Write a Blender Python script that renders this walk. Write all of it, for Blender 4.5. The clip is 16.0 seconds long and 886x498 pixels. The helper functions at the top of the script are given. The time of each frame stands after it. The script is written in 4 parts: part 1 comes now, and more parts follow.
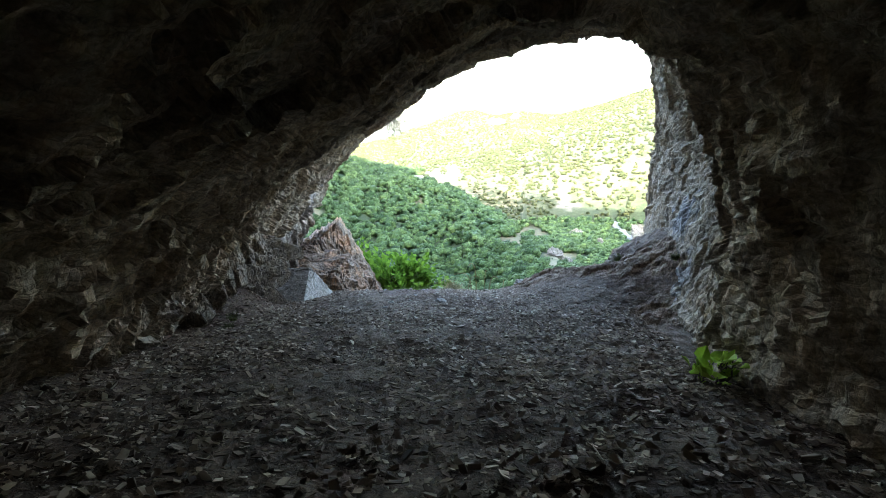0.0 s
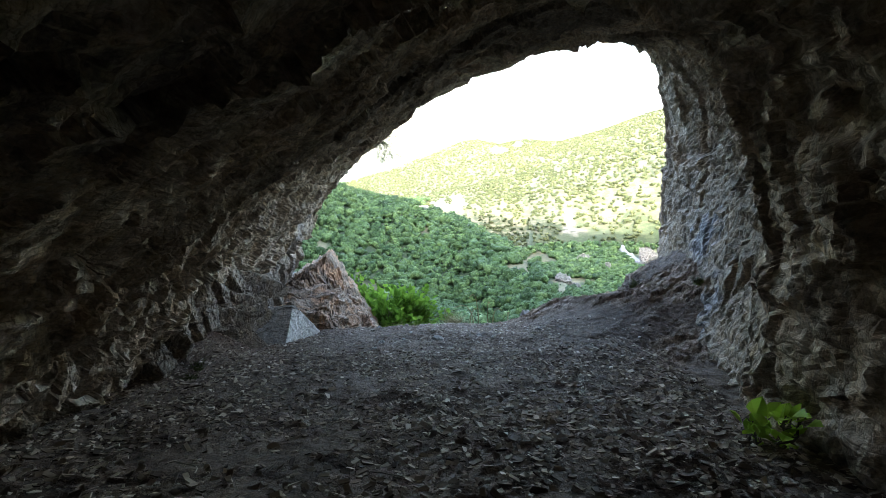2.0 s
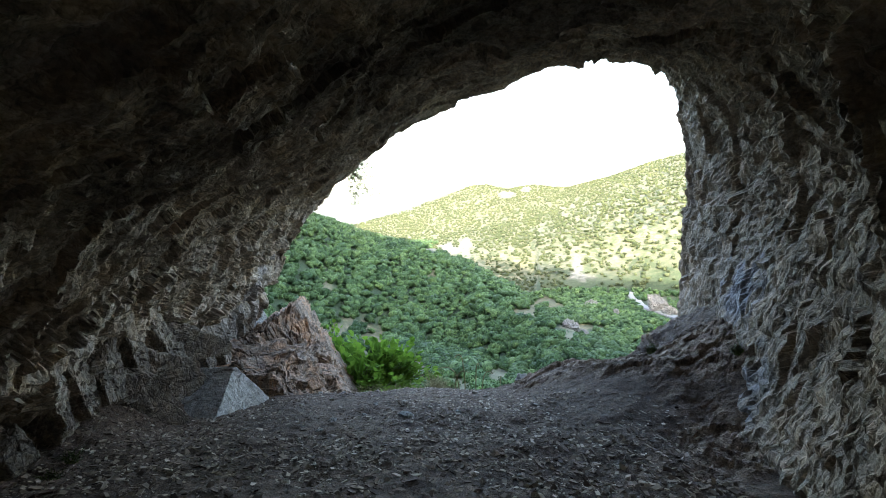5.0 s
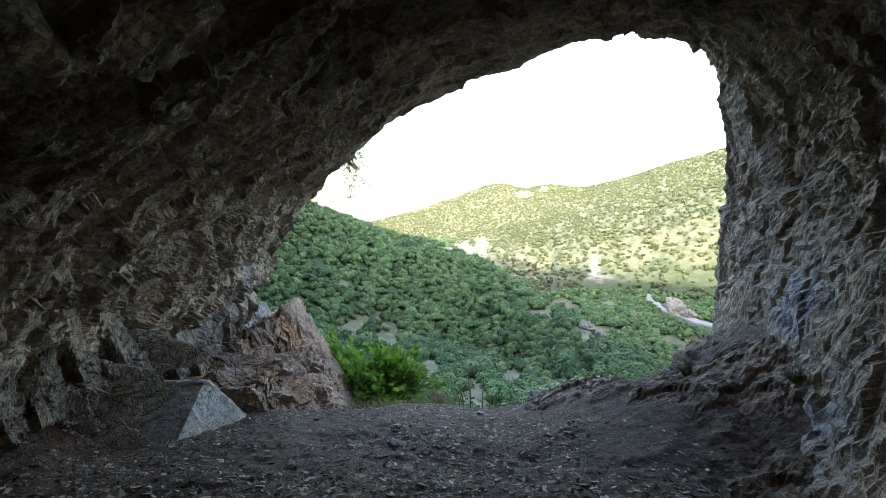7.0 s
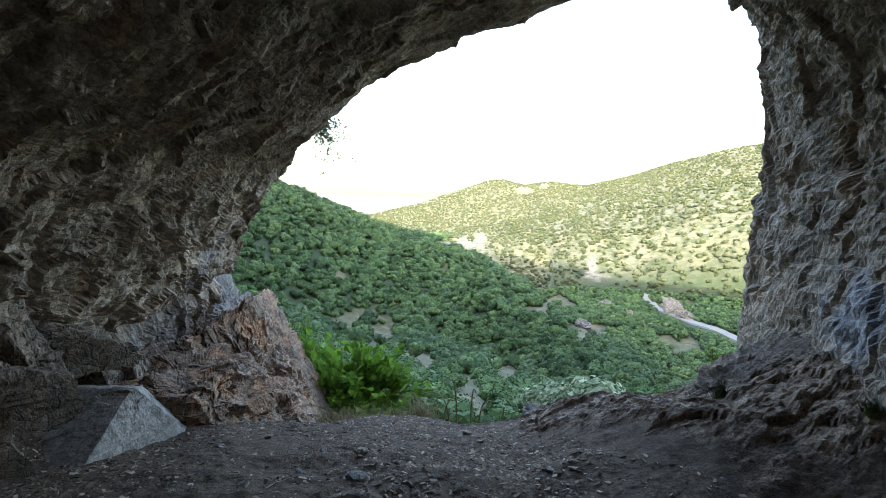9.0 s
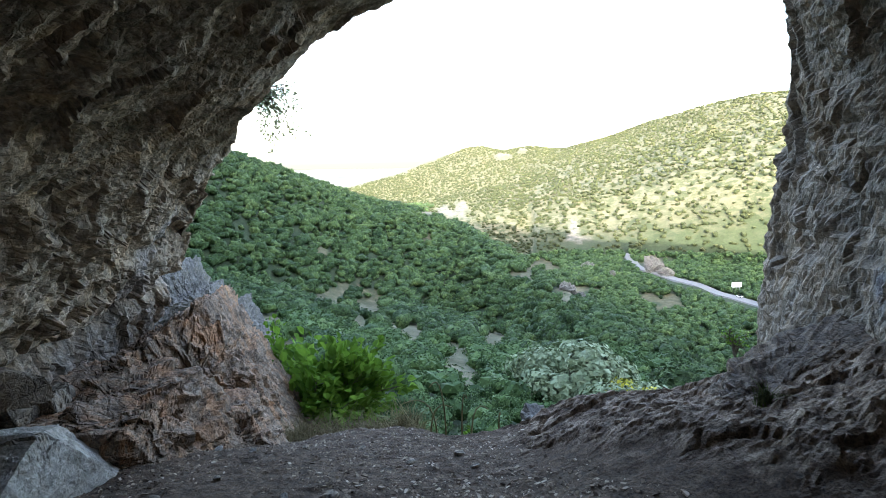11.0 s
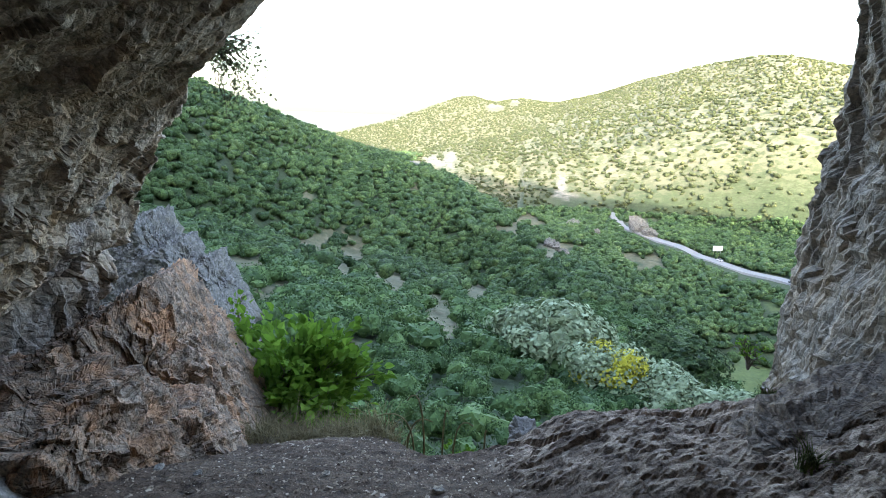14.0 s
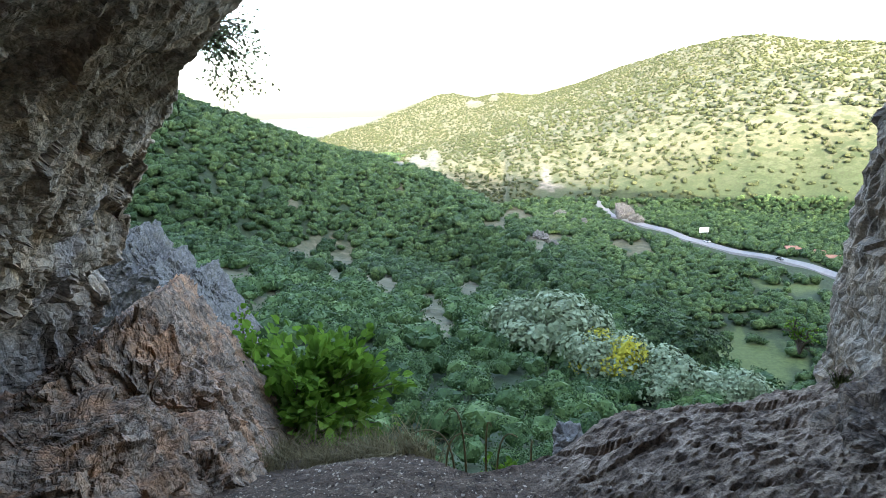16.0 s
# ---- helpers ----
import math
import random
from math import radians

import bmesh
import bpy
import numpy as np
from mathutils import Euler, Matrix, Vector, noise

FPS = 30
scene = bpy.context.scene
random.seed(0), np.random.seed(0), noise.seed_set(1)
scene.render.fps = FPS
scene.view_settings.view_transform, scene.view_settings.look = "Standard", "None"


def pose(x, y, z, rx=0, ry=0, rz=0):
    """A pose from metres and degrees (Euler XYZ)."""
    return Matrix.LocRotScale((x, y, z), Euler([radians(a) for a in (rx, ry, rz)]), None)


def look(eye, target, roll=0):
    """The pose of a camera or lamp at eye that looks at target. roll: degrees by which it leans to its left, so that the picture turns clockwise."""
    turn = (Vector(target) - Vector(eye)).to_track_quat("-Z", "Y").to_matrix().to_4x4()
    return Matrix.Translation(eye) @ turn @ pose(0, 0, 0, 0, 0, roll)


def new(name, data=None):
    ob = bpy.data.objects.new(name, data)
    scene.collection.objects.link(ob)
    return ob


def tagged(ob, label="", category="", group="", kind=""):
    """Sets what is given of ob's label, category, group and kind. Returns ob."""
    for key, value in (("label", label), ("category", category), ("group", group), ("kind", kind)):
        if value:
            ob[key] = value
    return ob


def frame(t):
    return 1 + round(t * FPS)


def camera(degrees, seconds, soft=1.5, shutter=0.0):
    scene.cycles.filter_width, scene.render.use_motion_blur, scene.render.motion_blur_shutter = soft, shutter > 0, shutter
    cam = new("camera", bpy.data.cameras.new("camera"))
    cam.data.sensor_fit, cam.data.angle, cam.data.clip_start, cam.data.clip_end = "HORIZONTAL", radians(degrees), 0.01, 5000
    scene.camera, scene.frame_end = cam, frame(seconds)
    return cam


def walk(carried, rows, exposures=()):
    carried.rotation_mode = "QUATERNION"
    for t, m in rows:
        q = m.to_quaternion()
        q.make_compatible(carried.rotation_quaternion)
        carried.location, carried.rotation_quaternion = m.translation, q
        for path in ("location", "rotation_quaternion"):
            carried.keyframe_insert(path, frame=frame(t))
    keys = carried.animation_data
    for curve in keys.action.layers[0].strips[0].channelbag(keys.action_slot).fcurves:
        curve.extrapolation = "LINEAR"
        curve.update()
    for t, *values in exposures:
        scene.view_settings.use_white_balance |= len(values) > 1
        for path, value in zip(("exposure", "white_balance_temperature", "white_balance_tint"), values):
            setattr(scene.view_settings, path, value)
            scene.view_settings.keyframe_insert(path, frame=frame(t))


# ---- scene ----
cam = camera(75.1, 16.0, soft=0.9)
METRES, EYE, TILT, LEAN, TURN = 6.5, 1.1, -12.2, 0.0, 0.0
ROWS = [
    (0.0, 0.0, 0.0, 0.0, 0.0, 0.0, -0.0),
    (0.5, -0.0001, 0.0275, 0.0016, -1.76, -0.03, 3.11),
    (1.0, -0.001, 0.0539, 0.0059, -2.39, 1.95, 2.19),
    (1.5, 0.0128, 0.0865, 0.0047, 0.44, 3.14, 2.19),
    (2.0, 0.0231, 0.1193, 0.004, 0.74, 2.92, 1.79),
    (2.5, 0.026, 0.1555, 0.0067, 0.34, 2.78, 2.7),
    (3.0, 0.0379, 0.1905, 0.004, 0.36, 3.91, 2.08),
    (3.5, 0.0581, 0.2247, 0.0074, 1.65, 4.8, 0.62),
    (6.0, 0.0767, 0.3947, 0.0419, 0.94, 8.02, 0.66),
    (6.5, 0.0813, 0.4262, 0.0454, 0.5, 7.89, 0.03),
    (7.0, 0.0926, 0.4588, 0.0477, 2.9, 7.1, -0.28),
    (7.5, 0.0948, 0.4994, 0.053, 2.63, 6.65, -0.34),
    (8.0, 0.0981, 0.5394, 0.0565, 0.3, 8.27, -1.37),
    (8.5, 0.106, 0.58, 0.0556, 2.36, 7.5, -1.48),
    (9.0, 0.104, 0.6124, 0.0572, 2.55, 6.56, -1.75),
    (11.5, 0.1051, 0.7715, 0.1046, 1.28, 2.69, 2.0),
    (12.0, 0.118, 0.7878, 0.12, 2.42, 1.6, 1.92),
    (12.5, 0.1198, 0.7992, 0.1355, -1.26, 0.06, 1.22),
    (13.0, 0.1086, 0.8155, 0.1435, -2.77, -1.17, 1.94),
    (13.5, 0.1034, 0.8339, 0.1487, -2.67, -1.88, 0.28),
    (14.0, 0.1012, 0.8602, 0.1509, -0.41, -1.37, -1.25),
    (14.5, 0.0933, 0.8763, 0.1496, 0.28, -1.77, -1.09),
    (15.0, 0.0741, 0.8926, 0.149, -1.76, -1.21, 2.71),
    (15.5, 0.0583, 0.9023, 0.1497, -3.01, -1.17, 1.61),
    (16.0, 0.0574, 0.9254, 0.1479, -1.61, -1.52, 2.41),
]
walk(cam, [(t, pose(0, 0, EYE, TILT, LEAN, TURN) @ pose(METRES * x, METRES * y, METRES * z, 90 + pitch, roll, yaw)) for t, x, y, z, yaw, pitch, roll in ROWS],
     [(0.0, 4.4, 6300, 9), (1.5, 4.2, 6300, 10), (3.5, 3.95, 6300, 10), (6.0, 3.6, 6300, 10), (9.0, 3.4, 6300, 11), (12.5, 3.45, 6300, 12), (14.0, 3.5, 6300, 12), (16.0, 3.4, 6300, 12)])

# ---- world and light ----
SUN_ELEVATION = 21.0
world = bpy.data.worlds.new("sky")
scene.world = world
world.use_nodes = True
wn = world.node_tree.nodes
sky_tex = wn.new("ShaderNodeTexSky")
sky_tex.sky_type = "NISHITA"
sky_tex.sun_disc = False
sky_tex.sun_elevation = radians(SUN_ELEVATION)
sky_tex.sun_rotation = radians(180)
sky_tex.air_density, sky_tex.dust_density, sky_tex.ozone_density = 1.0, 3.0, 0.6
wn["Background"].inputs["Strength"].default_value = 0.15
world.node_tree.links.new(sky_tex.outputs["Color"], wn["Background"].inputs["Color"])
sun_data = bpy.data.lights.new("sun", "SUN")
sun_data.energy, sun_data.angle, sun_data.color = 2.0, radians(0.5), (1.0, 0.95, 0.86)
sun = new("sun", sun_data)
sun.matrix_world = look((0, -400, 400 * math.tan(radians(SUN_ELEVATION))), (0, 0, 0))

# ---- noise on arrays of points ----
def hash3(i, j, k, seed):
    h = (i.astype(np.int64) * 374761393 + j.astype(np.int64) * 668265263 + k.astype(np.int64) * 2147483647 + seed * 974634777) & 0xFFFFFFFF
    h = ((h ^ (h >> 13)) * 1274126177) & 0xFFFFFFFF
    h = ((h ^ (h >> 16)) * 2246822519) & 0xFFFFFFFF
    return ((h ^ (h >> 15)) & 0xFFFFFF) / float(0xFFFFFF)


def value_noise(p, seed=0):
    """Smooth noise from -1 to 1."""
    f = np.floor(p)
    w = p - f
    w = w * w * w * (w * (w * 6 - 15) + 10)
    i, j, k = f[:, 0], f[:, 1], f[:, 2]
    total = np.zeros(len(p))
    for a in (0, 1):
        for b in (0, 1):
            for c in (0, 1):
                weight = (w[:, 0] if a else 1 - w[:, 0]) * (w[:, 1] if b else 1 - w[:, 1]) * (w[:, 2] if c else 1 - w[:, 2])
                total += weight * hash3(i + a, j + b, k + c, seed)
    return total * 2 - 1


def fbm(p, octaves=4, seed=0, gain=0.5):
    total, amp = np.zeros(len(p)), 1.0
    for o in range(octaves):
        total += amp * value_noise(p * 2.03 ** o + 17.3 * o, seed + o)
        amp *= gain
    return total


def facets(p, seed=0, tilt=0.9):
    """Broken rock: every cell of a random cell pattern is a tilted plane with its own offset. About -1 to 1."""
    f = np.floor(p)
    best = np.full(len(p), 1e9)
    value = np.zeros(len(p))
    for a in (-1, 0, 1):
        for b in (-1, 0, 1):
            for c in (-1, 0, 1):
                i, j, k = f[:, 0] + a, f[:, 1] + b, f[:, 2] + c
                q = np.stack([i + hash3(i, j, k, seed), j + hash3(i, j, k, seed + 1), k + hash3(i, j, k, seed + 2)], 1)
                d = p - q
                dist = (d * d).sum(1)
                n = np.stack([hash3(i, j, k, seed + 3), hash3(i, j, k, seed + 4), hash3(i, j, k, seed + 5)], 1) * 2 - 1
                v = (n * d).sum(1) * tilt + (hash3(i, j, k, seed + 6) - 0.5)
                near = dist < best
                best[near], value[near] = dist[near], v[near]
    return value


def smooth(a, lo, hi):
    t = np.clip((a - lo) / (hi - lo), 0, 1)
    return t * t * (3 - 2 * t)


def turned(p, rx, ry, rz):
    return p @ np.array(Euler((radians(rx), radians(ry), radians(rz))).to_matrix()).T


def spline(knots, t):
    """A smooth curve through rows of knots, at the parameters t from 0 to 1."""
    knots = np.asarray(knots, float)
    n = len(knots) - 1
    s = np.clip(t, 0, 1) * n
    i = np.minimum(s.astype(int), n - 1)
    f = (s - i).reshape((-1,) + (1,) * (knots.ndim - 1))
    a, b, c, d = knots[np.maximum(i - 1, 0)], knots[i], knots[i + 1], knots[np.minimum(i + 2, n)]
    return 0.5 * (2 * b + (c - a) * f + (2 * a - 5 * b + 4 * c - d) * f * f + (3 * b - a - 3 * c + d) * f ** 3)


# ---- meshes from arrays ----
def mesh_from(name, verts, faces, mat=None, smooth_shade=False):
    """faces: an array of quads or of triangles."""
    verts, faces = np.asarray(verts, np.float32), np.asarray(faces, np.int32)
    me = bpy.data.meshes.new(name)
    n, k = faces.shape
    me.vertices.add(len(verts))
    me.vertices.foreach_set("co", verts.ravel())
    me.loops.add(n * k)
    me.loops.foreach_set("vertex_index", faces.ravel())
    me.polygons.add(n)
    me.polygons.foreach_set("loop_start", np.arange(n, dtype=np.int32) * k)
    me.polygons.foreach_set("loop_total", np.full(n, k, np.int32))
    me.update(calc_edges=True)
    me.validate()
    me.polygons.foreach_set("use_smooth", np.full(len(me.polygons), smooth_shade))
    if mat:
        me.materials.append(mat)
    return me


def grid_faces(rows, cols, flip=False):
    i = np.arange(rows - 1)[:, None] * cols + np.arange(cols - 1)[None, :]
    q = np.stack([i, i + 1, i + cols + 1, i + cols], -1).reshape(-1, 4)
    return q[:, ::-1] if flip else q


def grid_normals(p):
    n = np.cross(np.gradient(p, axis=1), np.gradient(p, axis=0))
    return n / np.maximum(np.linalg.norm(n, axis=2, keepdims=True), 1e-9)


def set_mask(me, name, values):
    at = me.attributes.new(name, "FLOAT", "POINT")
    at.data.foreach_set("value", np.asarray(values, np.float32))


def part(name, me, parent, label=""):
    ob = new(name, me)
    ob.parent = parent
    if label:
        ob["label"] = label
    return ob


# ---- materials ----
def material(name, rough=0.85):
    m = bpy.data.materials.new(name)
    m.use_nodes = True
    b = m.node_tree.nodes["Principled BSDF"]
    b.inputs["Roughness"].default_value = rough
    b.inputs["Specular IOR Level"].default_value = 0.3
    return m, m.node_tree.nodes, m.node_tree.links, b


def noise_node(nodes, links, scale, detail=6, rough=0.6, vector=None, kind="noise"):
    n = nodes.new("ShaderNodeTexNoise")
    n.inputs["Scale"].default_value, n.inputs["Detail"].default_value, n.inputs["Roughness"].default_value = scale, detail, rough
    if vector is not None:
        links.new(vector, n.inputs["Vector"])
    return n.outputs["Fac"]


def ramp(nodes, links, fac, stops):
    r = nodes.new("ShaderNodeValToRGB")
    links.new(fac, r.inputs["Fac"])
    el = r.color_ramp.elements
    while len(el) < len(stops):
        el.new(0.5)
    for e, (pos, c) in zip(el, stops):
        e.position, e.color = pos, (*c, 1) if isinstance(c, tuple) else (c, c, c, 1)
    return r.outputs["Color"]


def mix(nodes, links, fac, a, b, mode="MIX"):
    m = nodes.new("ShaderNodeMix")
    m.data_type, m.blend_type = "RGBA", mode
    for sock, v in ((m.inputs["Factor"], fac), (m.inputs["A"], a), (m.inputs["B"], b)):
        if isinstance(v, bpy.types.NodeSocket):
            links.new(v, sock)
        elif isinstance(v, tuple):
            sock.default_value = (*v, 1)
        else:
            sock.default_value = v
    return m.outputs["Result"]


def mapped(nodes, links, scale=(1, 1, 1), rot=(0, 0, 0)):
    tc, mp = nodes.new("ShaderNodeTexCoord"), nodes.new("ShaderNodeMapping")
    links.new(tc.outputs["Object"], mp.inputs["Vector"])
    mp.inputs["Scale"].default_value = scale
    mp.inputs["Rotation"].default_value = [radians(a) for a in rot]
    return mp.outputs["Vector"]


def bump(nodes, links, bsdf, heights):
    last = None
    for h, strength, dist in heights:
        b = nodes.new("ShaderNodeBump")
        b.inputs["Strength"].default_value, b.inputs["Distance"].default_value = strength, dist
        links.new(h, b.inputs["Height"])
        if last:
            links.new(last, b.inputs["Normal"])
        last = b.outputs["Normal"]
    links.new(last, bsdf.inputs["Normal"])


def attr(nodes, name):
    a = nodes.new("ShaderNodeAttribute")
    a.attribute_name = name
    return a.outputs["Fac"]


def warped(n, l, vector, scale, amount):
    """A vector pushed about by noise, so that cell edges run unevenly."""
    tex = n.new("ShaderNodeTexNoise")
    tex.inputs["Scale"].default_value, tex.inputs["Detail"].default_value = scale, 4
    l.new(vector, tex.inputs["Vector"])
    sub, mul, add = (n.new("ShaderNodeVectorMath") for _ in range(3))
    sub.operation, mul.operation, add.operation = "SUBTRACT", "SCALE", "ADD"
    l.new(tex.outputs["Color"], sub.inputs[0])
    sub.inputs[1].default_value = (0.5, 0.5, 0.5)
    l.new(sub.outputs[0], mul.inputs[0])
    mul.inputs["Scale"].default_value = amount
    l.new(mul.outputs[0], add.inputs[0])
    l.new(vector, add.inputs[1])
    return add.outputs[0]


def cells(n, l, vector, scale):
    """The distance from a cell's edge and a tone of its own for every cell."""
    edge, tone = n.new("ShaderNodeTexVoronoi"), n.new("ShaderNodeTexVoronoi")
    edge.feature = "DISTANCE_TO_EDGE"
    for t in (edge, tone):
        t.inputs["Scale"].default_value = scale
        l.new(vector, t.inputs["Vector"])
    return edge.outputs["Distance"], tone.outputs["Color"]


def rock_material(name, pale, mid, dark, warm, warm_amount=0.5, darkening="", cracks=0.28):
    m, n, l, b = material(name, 0.88)
    v = mapped(n, l)
    streak = mapped(n, l, (2.5, 2.5, 0.8), (18, 25, 0))
    big = noise_node(n, l, 0.9, 5, 0.6, v)
    small = noise_node(n, l, 9, 8, 0.7, v)
    lines = noise_node(n, l, 5, 7, 0.7, streak)
    col = ramp(n, l, small, [(0.3, dark), (0.5, mid), (0.68, pale)])
    col2 = ramp(n, l, lines, [(0.32, dark), (0.48, mid), (0.62, warm), (0.75, pale)])
    col = mix(n, l, ramp(n, l, big, [(0.35, 0.25), (0.65, 0.8)]), col, col2)
    warm_mask = ramp(n, l, noise_node(n, l, 1.6, 4, 0.6, streak), [(0.5, 0.0), (0.68, warm_amount)])
    col = mix(n, l, warm_mask, col, warm)
    if darkening:
        col = mix(n, l, attr(n, darkening), col, (0.045, 0.036, 0.028))
        pale_blue = ramp(n, l, small, [(0.3, (0.16, 0.18, 0.24)), (0.65, (0.42, 0.46, 0.55))])
        col = mix(n, l, attr(n, "calcite"), col, pale_blue)
    pit = noise_node(n, l, 40, 6, 0.7, v)
    col = mix(n, l, 0.5, col, ramp(n, l, pit, [(0.36, 0.3), (0.52, 1.0), (0.66, 1.35)]), "MULTIPLY")
    bed = warped(n, l, mapped(n, l, (0.9, 0.9, 2.0), (14, 33, 8)), 2.2, 0.5)
    e1, t1 = cells(n, l, bed, 3.1)
    e2, t2 = cells(n, l, warped(n, l, mapped(n, l, (1.5, 1.5, 0.9), (0, -20, 30)), 4.0, 0.35), 8.0)
    e3, t3 = cells(n, l, warped(n, l, mapped(n, l, (0.9, 0.9, 1.7), (10, 25, 5)), 9.0, 0.14), 24.0)
    for t, amount in ((t1, 0.35), (t2, 0.5), (t3, 0.55)):
        bw = n.new("ShaderNodeRGBToBW")
        l.new(t, bw.inputs[0])
        col = mix(n, l, amount, col, ramp(n, l, bw.outputs[0], [(0.2, 0.5), (0.6, 1.0)]), "MULTIPLY")
    crack1 = ramp(n, l, e1, [(0.0, 0.2), (0.035, 1.0)])
    crack2 = ramp(n, l, e2, [(0.0, 0.3), (0.09, 1.0)])
    col = mix(n, l, cracks, col, crack1, "MULTIPLY")
    col = mix(n, l, cracks, col, crack2, "MULTIPLY")
    crack3 = ramp(n, l, e3, [(0.0, 0.35), (0.12, 1.0)])
    col = mix(n, l, cracks * 1.2, col, crack3, "MULTIPLY")
    l.new(col, b.inputs["Base Color"])
    bump(n, l, b, [(crack1, cracks * 1.4, 0.035), (crack2, cracks * 1.6, 0.018), (t2, 0.5, 0.025), (t3, 0.5, 0.012), (crack3, cracks * 1.5, 0.01), (small, 0.6, 0.03), (pit, 0.6, 0.01)])
    return m


def foliage_material(name, dark, mid, light, glow_through=0.0, mottle=0.95):
    m, n, l, b = material(name, 0.6)
    g = n.new("ShaderNodeNewGeometry")
    big = noise_node(n, l, 0.11, 5, 0.75, mapped(n, l))
    tone = n.new("ShaderNodeMath")
    tone.operation = "MULTIPLY_ADD"
    l.new(g.outputs["Random Per Island"], tone.inputs[0])
    tone.inputs[1].default_value = 0.5
    half = n.new("ShaderNodeMath")
    half.operation = "MULTIPLY_ADD"
    l.new(big, half.inputs[0])
    half.inputs[1].default_value, half.inputs[2].default_value = 1.1, -0.42
    l.new(half.outputs[0], tone.inputs[2])
    col = ramp(n, l, tone.outputs[0], [(0.1, dark), (0.5, mid), (0.95, light)])
    fine = noise_node(n, l, 1.15, 8, 0.85, mapped(n, l))
    col = mix(n, l, mottle, col, ramp(n, l, fine, [(0.38, 0.28), (0.5, 0.75), (0.62, 1.25)]), "MULTIPLY")
    l.new(col, b.inputs["Base Color"])
    if mottle > 0.5:
        bump(n, l, b, [(fine, 1.0, 0.9 * mottle)])
    b.inputs["Specular IOR Level"].default_value = 0.08
    if glow_through:
        t, ms = n.new("ShaderNodeBsdfTranslucent"), n.new("ShaderNodeMixShader")
        l.new(col, t.inputs["Color"])
        ms.inputs[0].default_value = glow_through
        l.new(b.outputs[0], ms.inputs[1])
        l.new(t.outputs[0], ms.inputs[2])
        l.new(ms.outputs[0], n["Material Output"].inputs["Surface"])
    return m


ROCK = rock_material("cave_rock", (0.76, 0.67, 0.56), (0.5, 0.415, 0.325), (0.14, 0.112, 0.086), (0.6, 0.43, 0.27), 0.7, "darkening", 0.22)
OUTCROP = rock_material("outcrop_rock", (0.56, 0.46, 0.36), (0.36, 0.26, 0.185), (0.075, 0.056, 0.04), (0.58, 0.31, 0.16), 0.95, cracks=0.3)
WALL_BLOCK = rock_material("wall_block_rock", (0.5, 0.43, 0.35), (0.29, 0.235, 0.18), (0.075, 0.06, 0.046), (0.36, 0.25, 0.155), 0.7, cracks=0.3)
DARK_ROCK = rock_material("bank_rock", (0.4, 0.32, 0.25), (0.22, 0.165, 0.125), (0.06, 0.045, 0.034), (0.28, 0.19, 0.12), 0.5)
BLUE_ROCK = rock_material("crag_rock", (0.5, 0.48, 0.45), (0.26, 0.248, 0.23), (0.06, 0.056, 0.05), (0.25, 0.22, 0.16), 0.4)
PALE_ROCK = rock_material("pale_rock", (0.55, 0.51, 0.46), (0.42, 0.385, 0.34), (0.22, 0.2, 0.18), (0.42, 0.35, 0.27), 0.3, cracks=0.06)


def floor_material():
    m, n, l, b = material("cave_earth", 0.95)
    v = mapped(n, l)
    big, mid, fine = noise_node(n, l, 1.1, 5, 0.6, v), noise_node(n, l, 14, 6, 0.65, v), noise_node(n, l, 70, 5, 0.7, v)
    col = ramp(n, l, mid, [(0.3, (0.042, 0.026, 0.017)), (0.55, (0.115, 0.073, 0.047)), (0.75, (0.24, 0.168, 0.112))])
    col = mix(n, l, ramp(n, l, big, [(0.45, 0.0), (0.7, 0.6)]), col, (0.055, 0.035, 0.022))
    rock = ramp(n, l, noise_node(n, l, 7, 7, 0.7, v), [(0.34, (0.07, 0.047, 0.033)), (0.5, (0.225, 0.158, 0.11)), (0.66, (0.46, 0.35, 0.26))])
    col = mix(n, l, attr(n, "rock"), col, rock)
    col = mix(n, l, 0.75, col, ramp(n, l, fine, [(0.36, 0.3), (0.58, 1.2)]), "MULTIPLY")
    l.new(col, b.inputs["Base Color"])
    bump(n, l, b, [(mid, 0.9, 0.04), (fine, 0.9, 0.012)])
    return m


EARTH = floor_material()


def chip_material():
    m, n, l, b = material("stone_chips", 0.9)
    g = n.new("ShaderNodeNewGeometry")
    col = ramp(n, l, g.outputs["Random Per Island"], [(0.0, (0.05, 0.031, 0.02)), (0.45, (0.17, 0.118, 0.078)), (0.8, (0.36, 0.275, 0.195)), (1.0, (0.55, 0.45, 0.35))])
    l.new(col, b.inputs["Base Color"])
    bump(n, l, b, [(noise_node(n, l, 60, 5, 0.7, mapped(n, l)), 0.5, 0.005)])
    return m


CHIPS = chip_material()


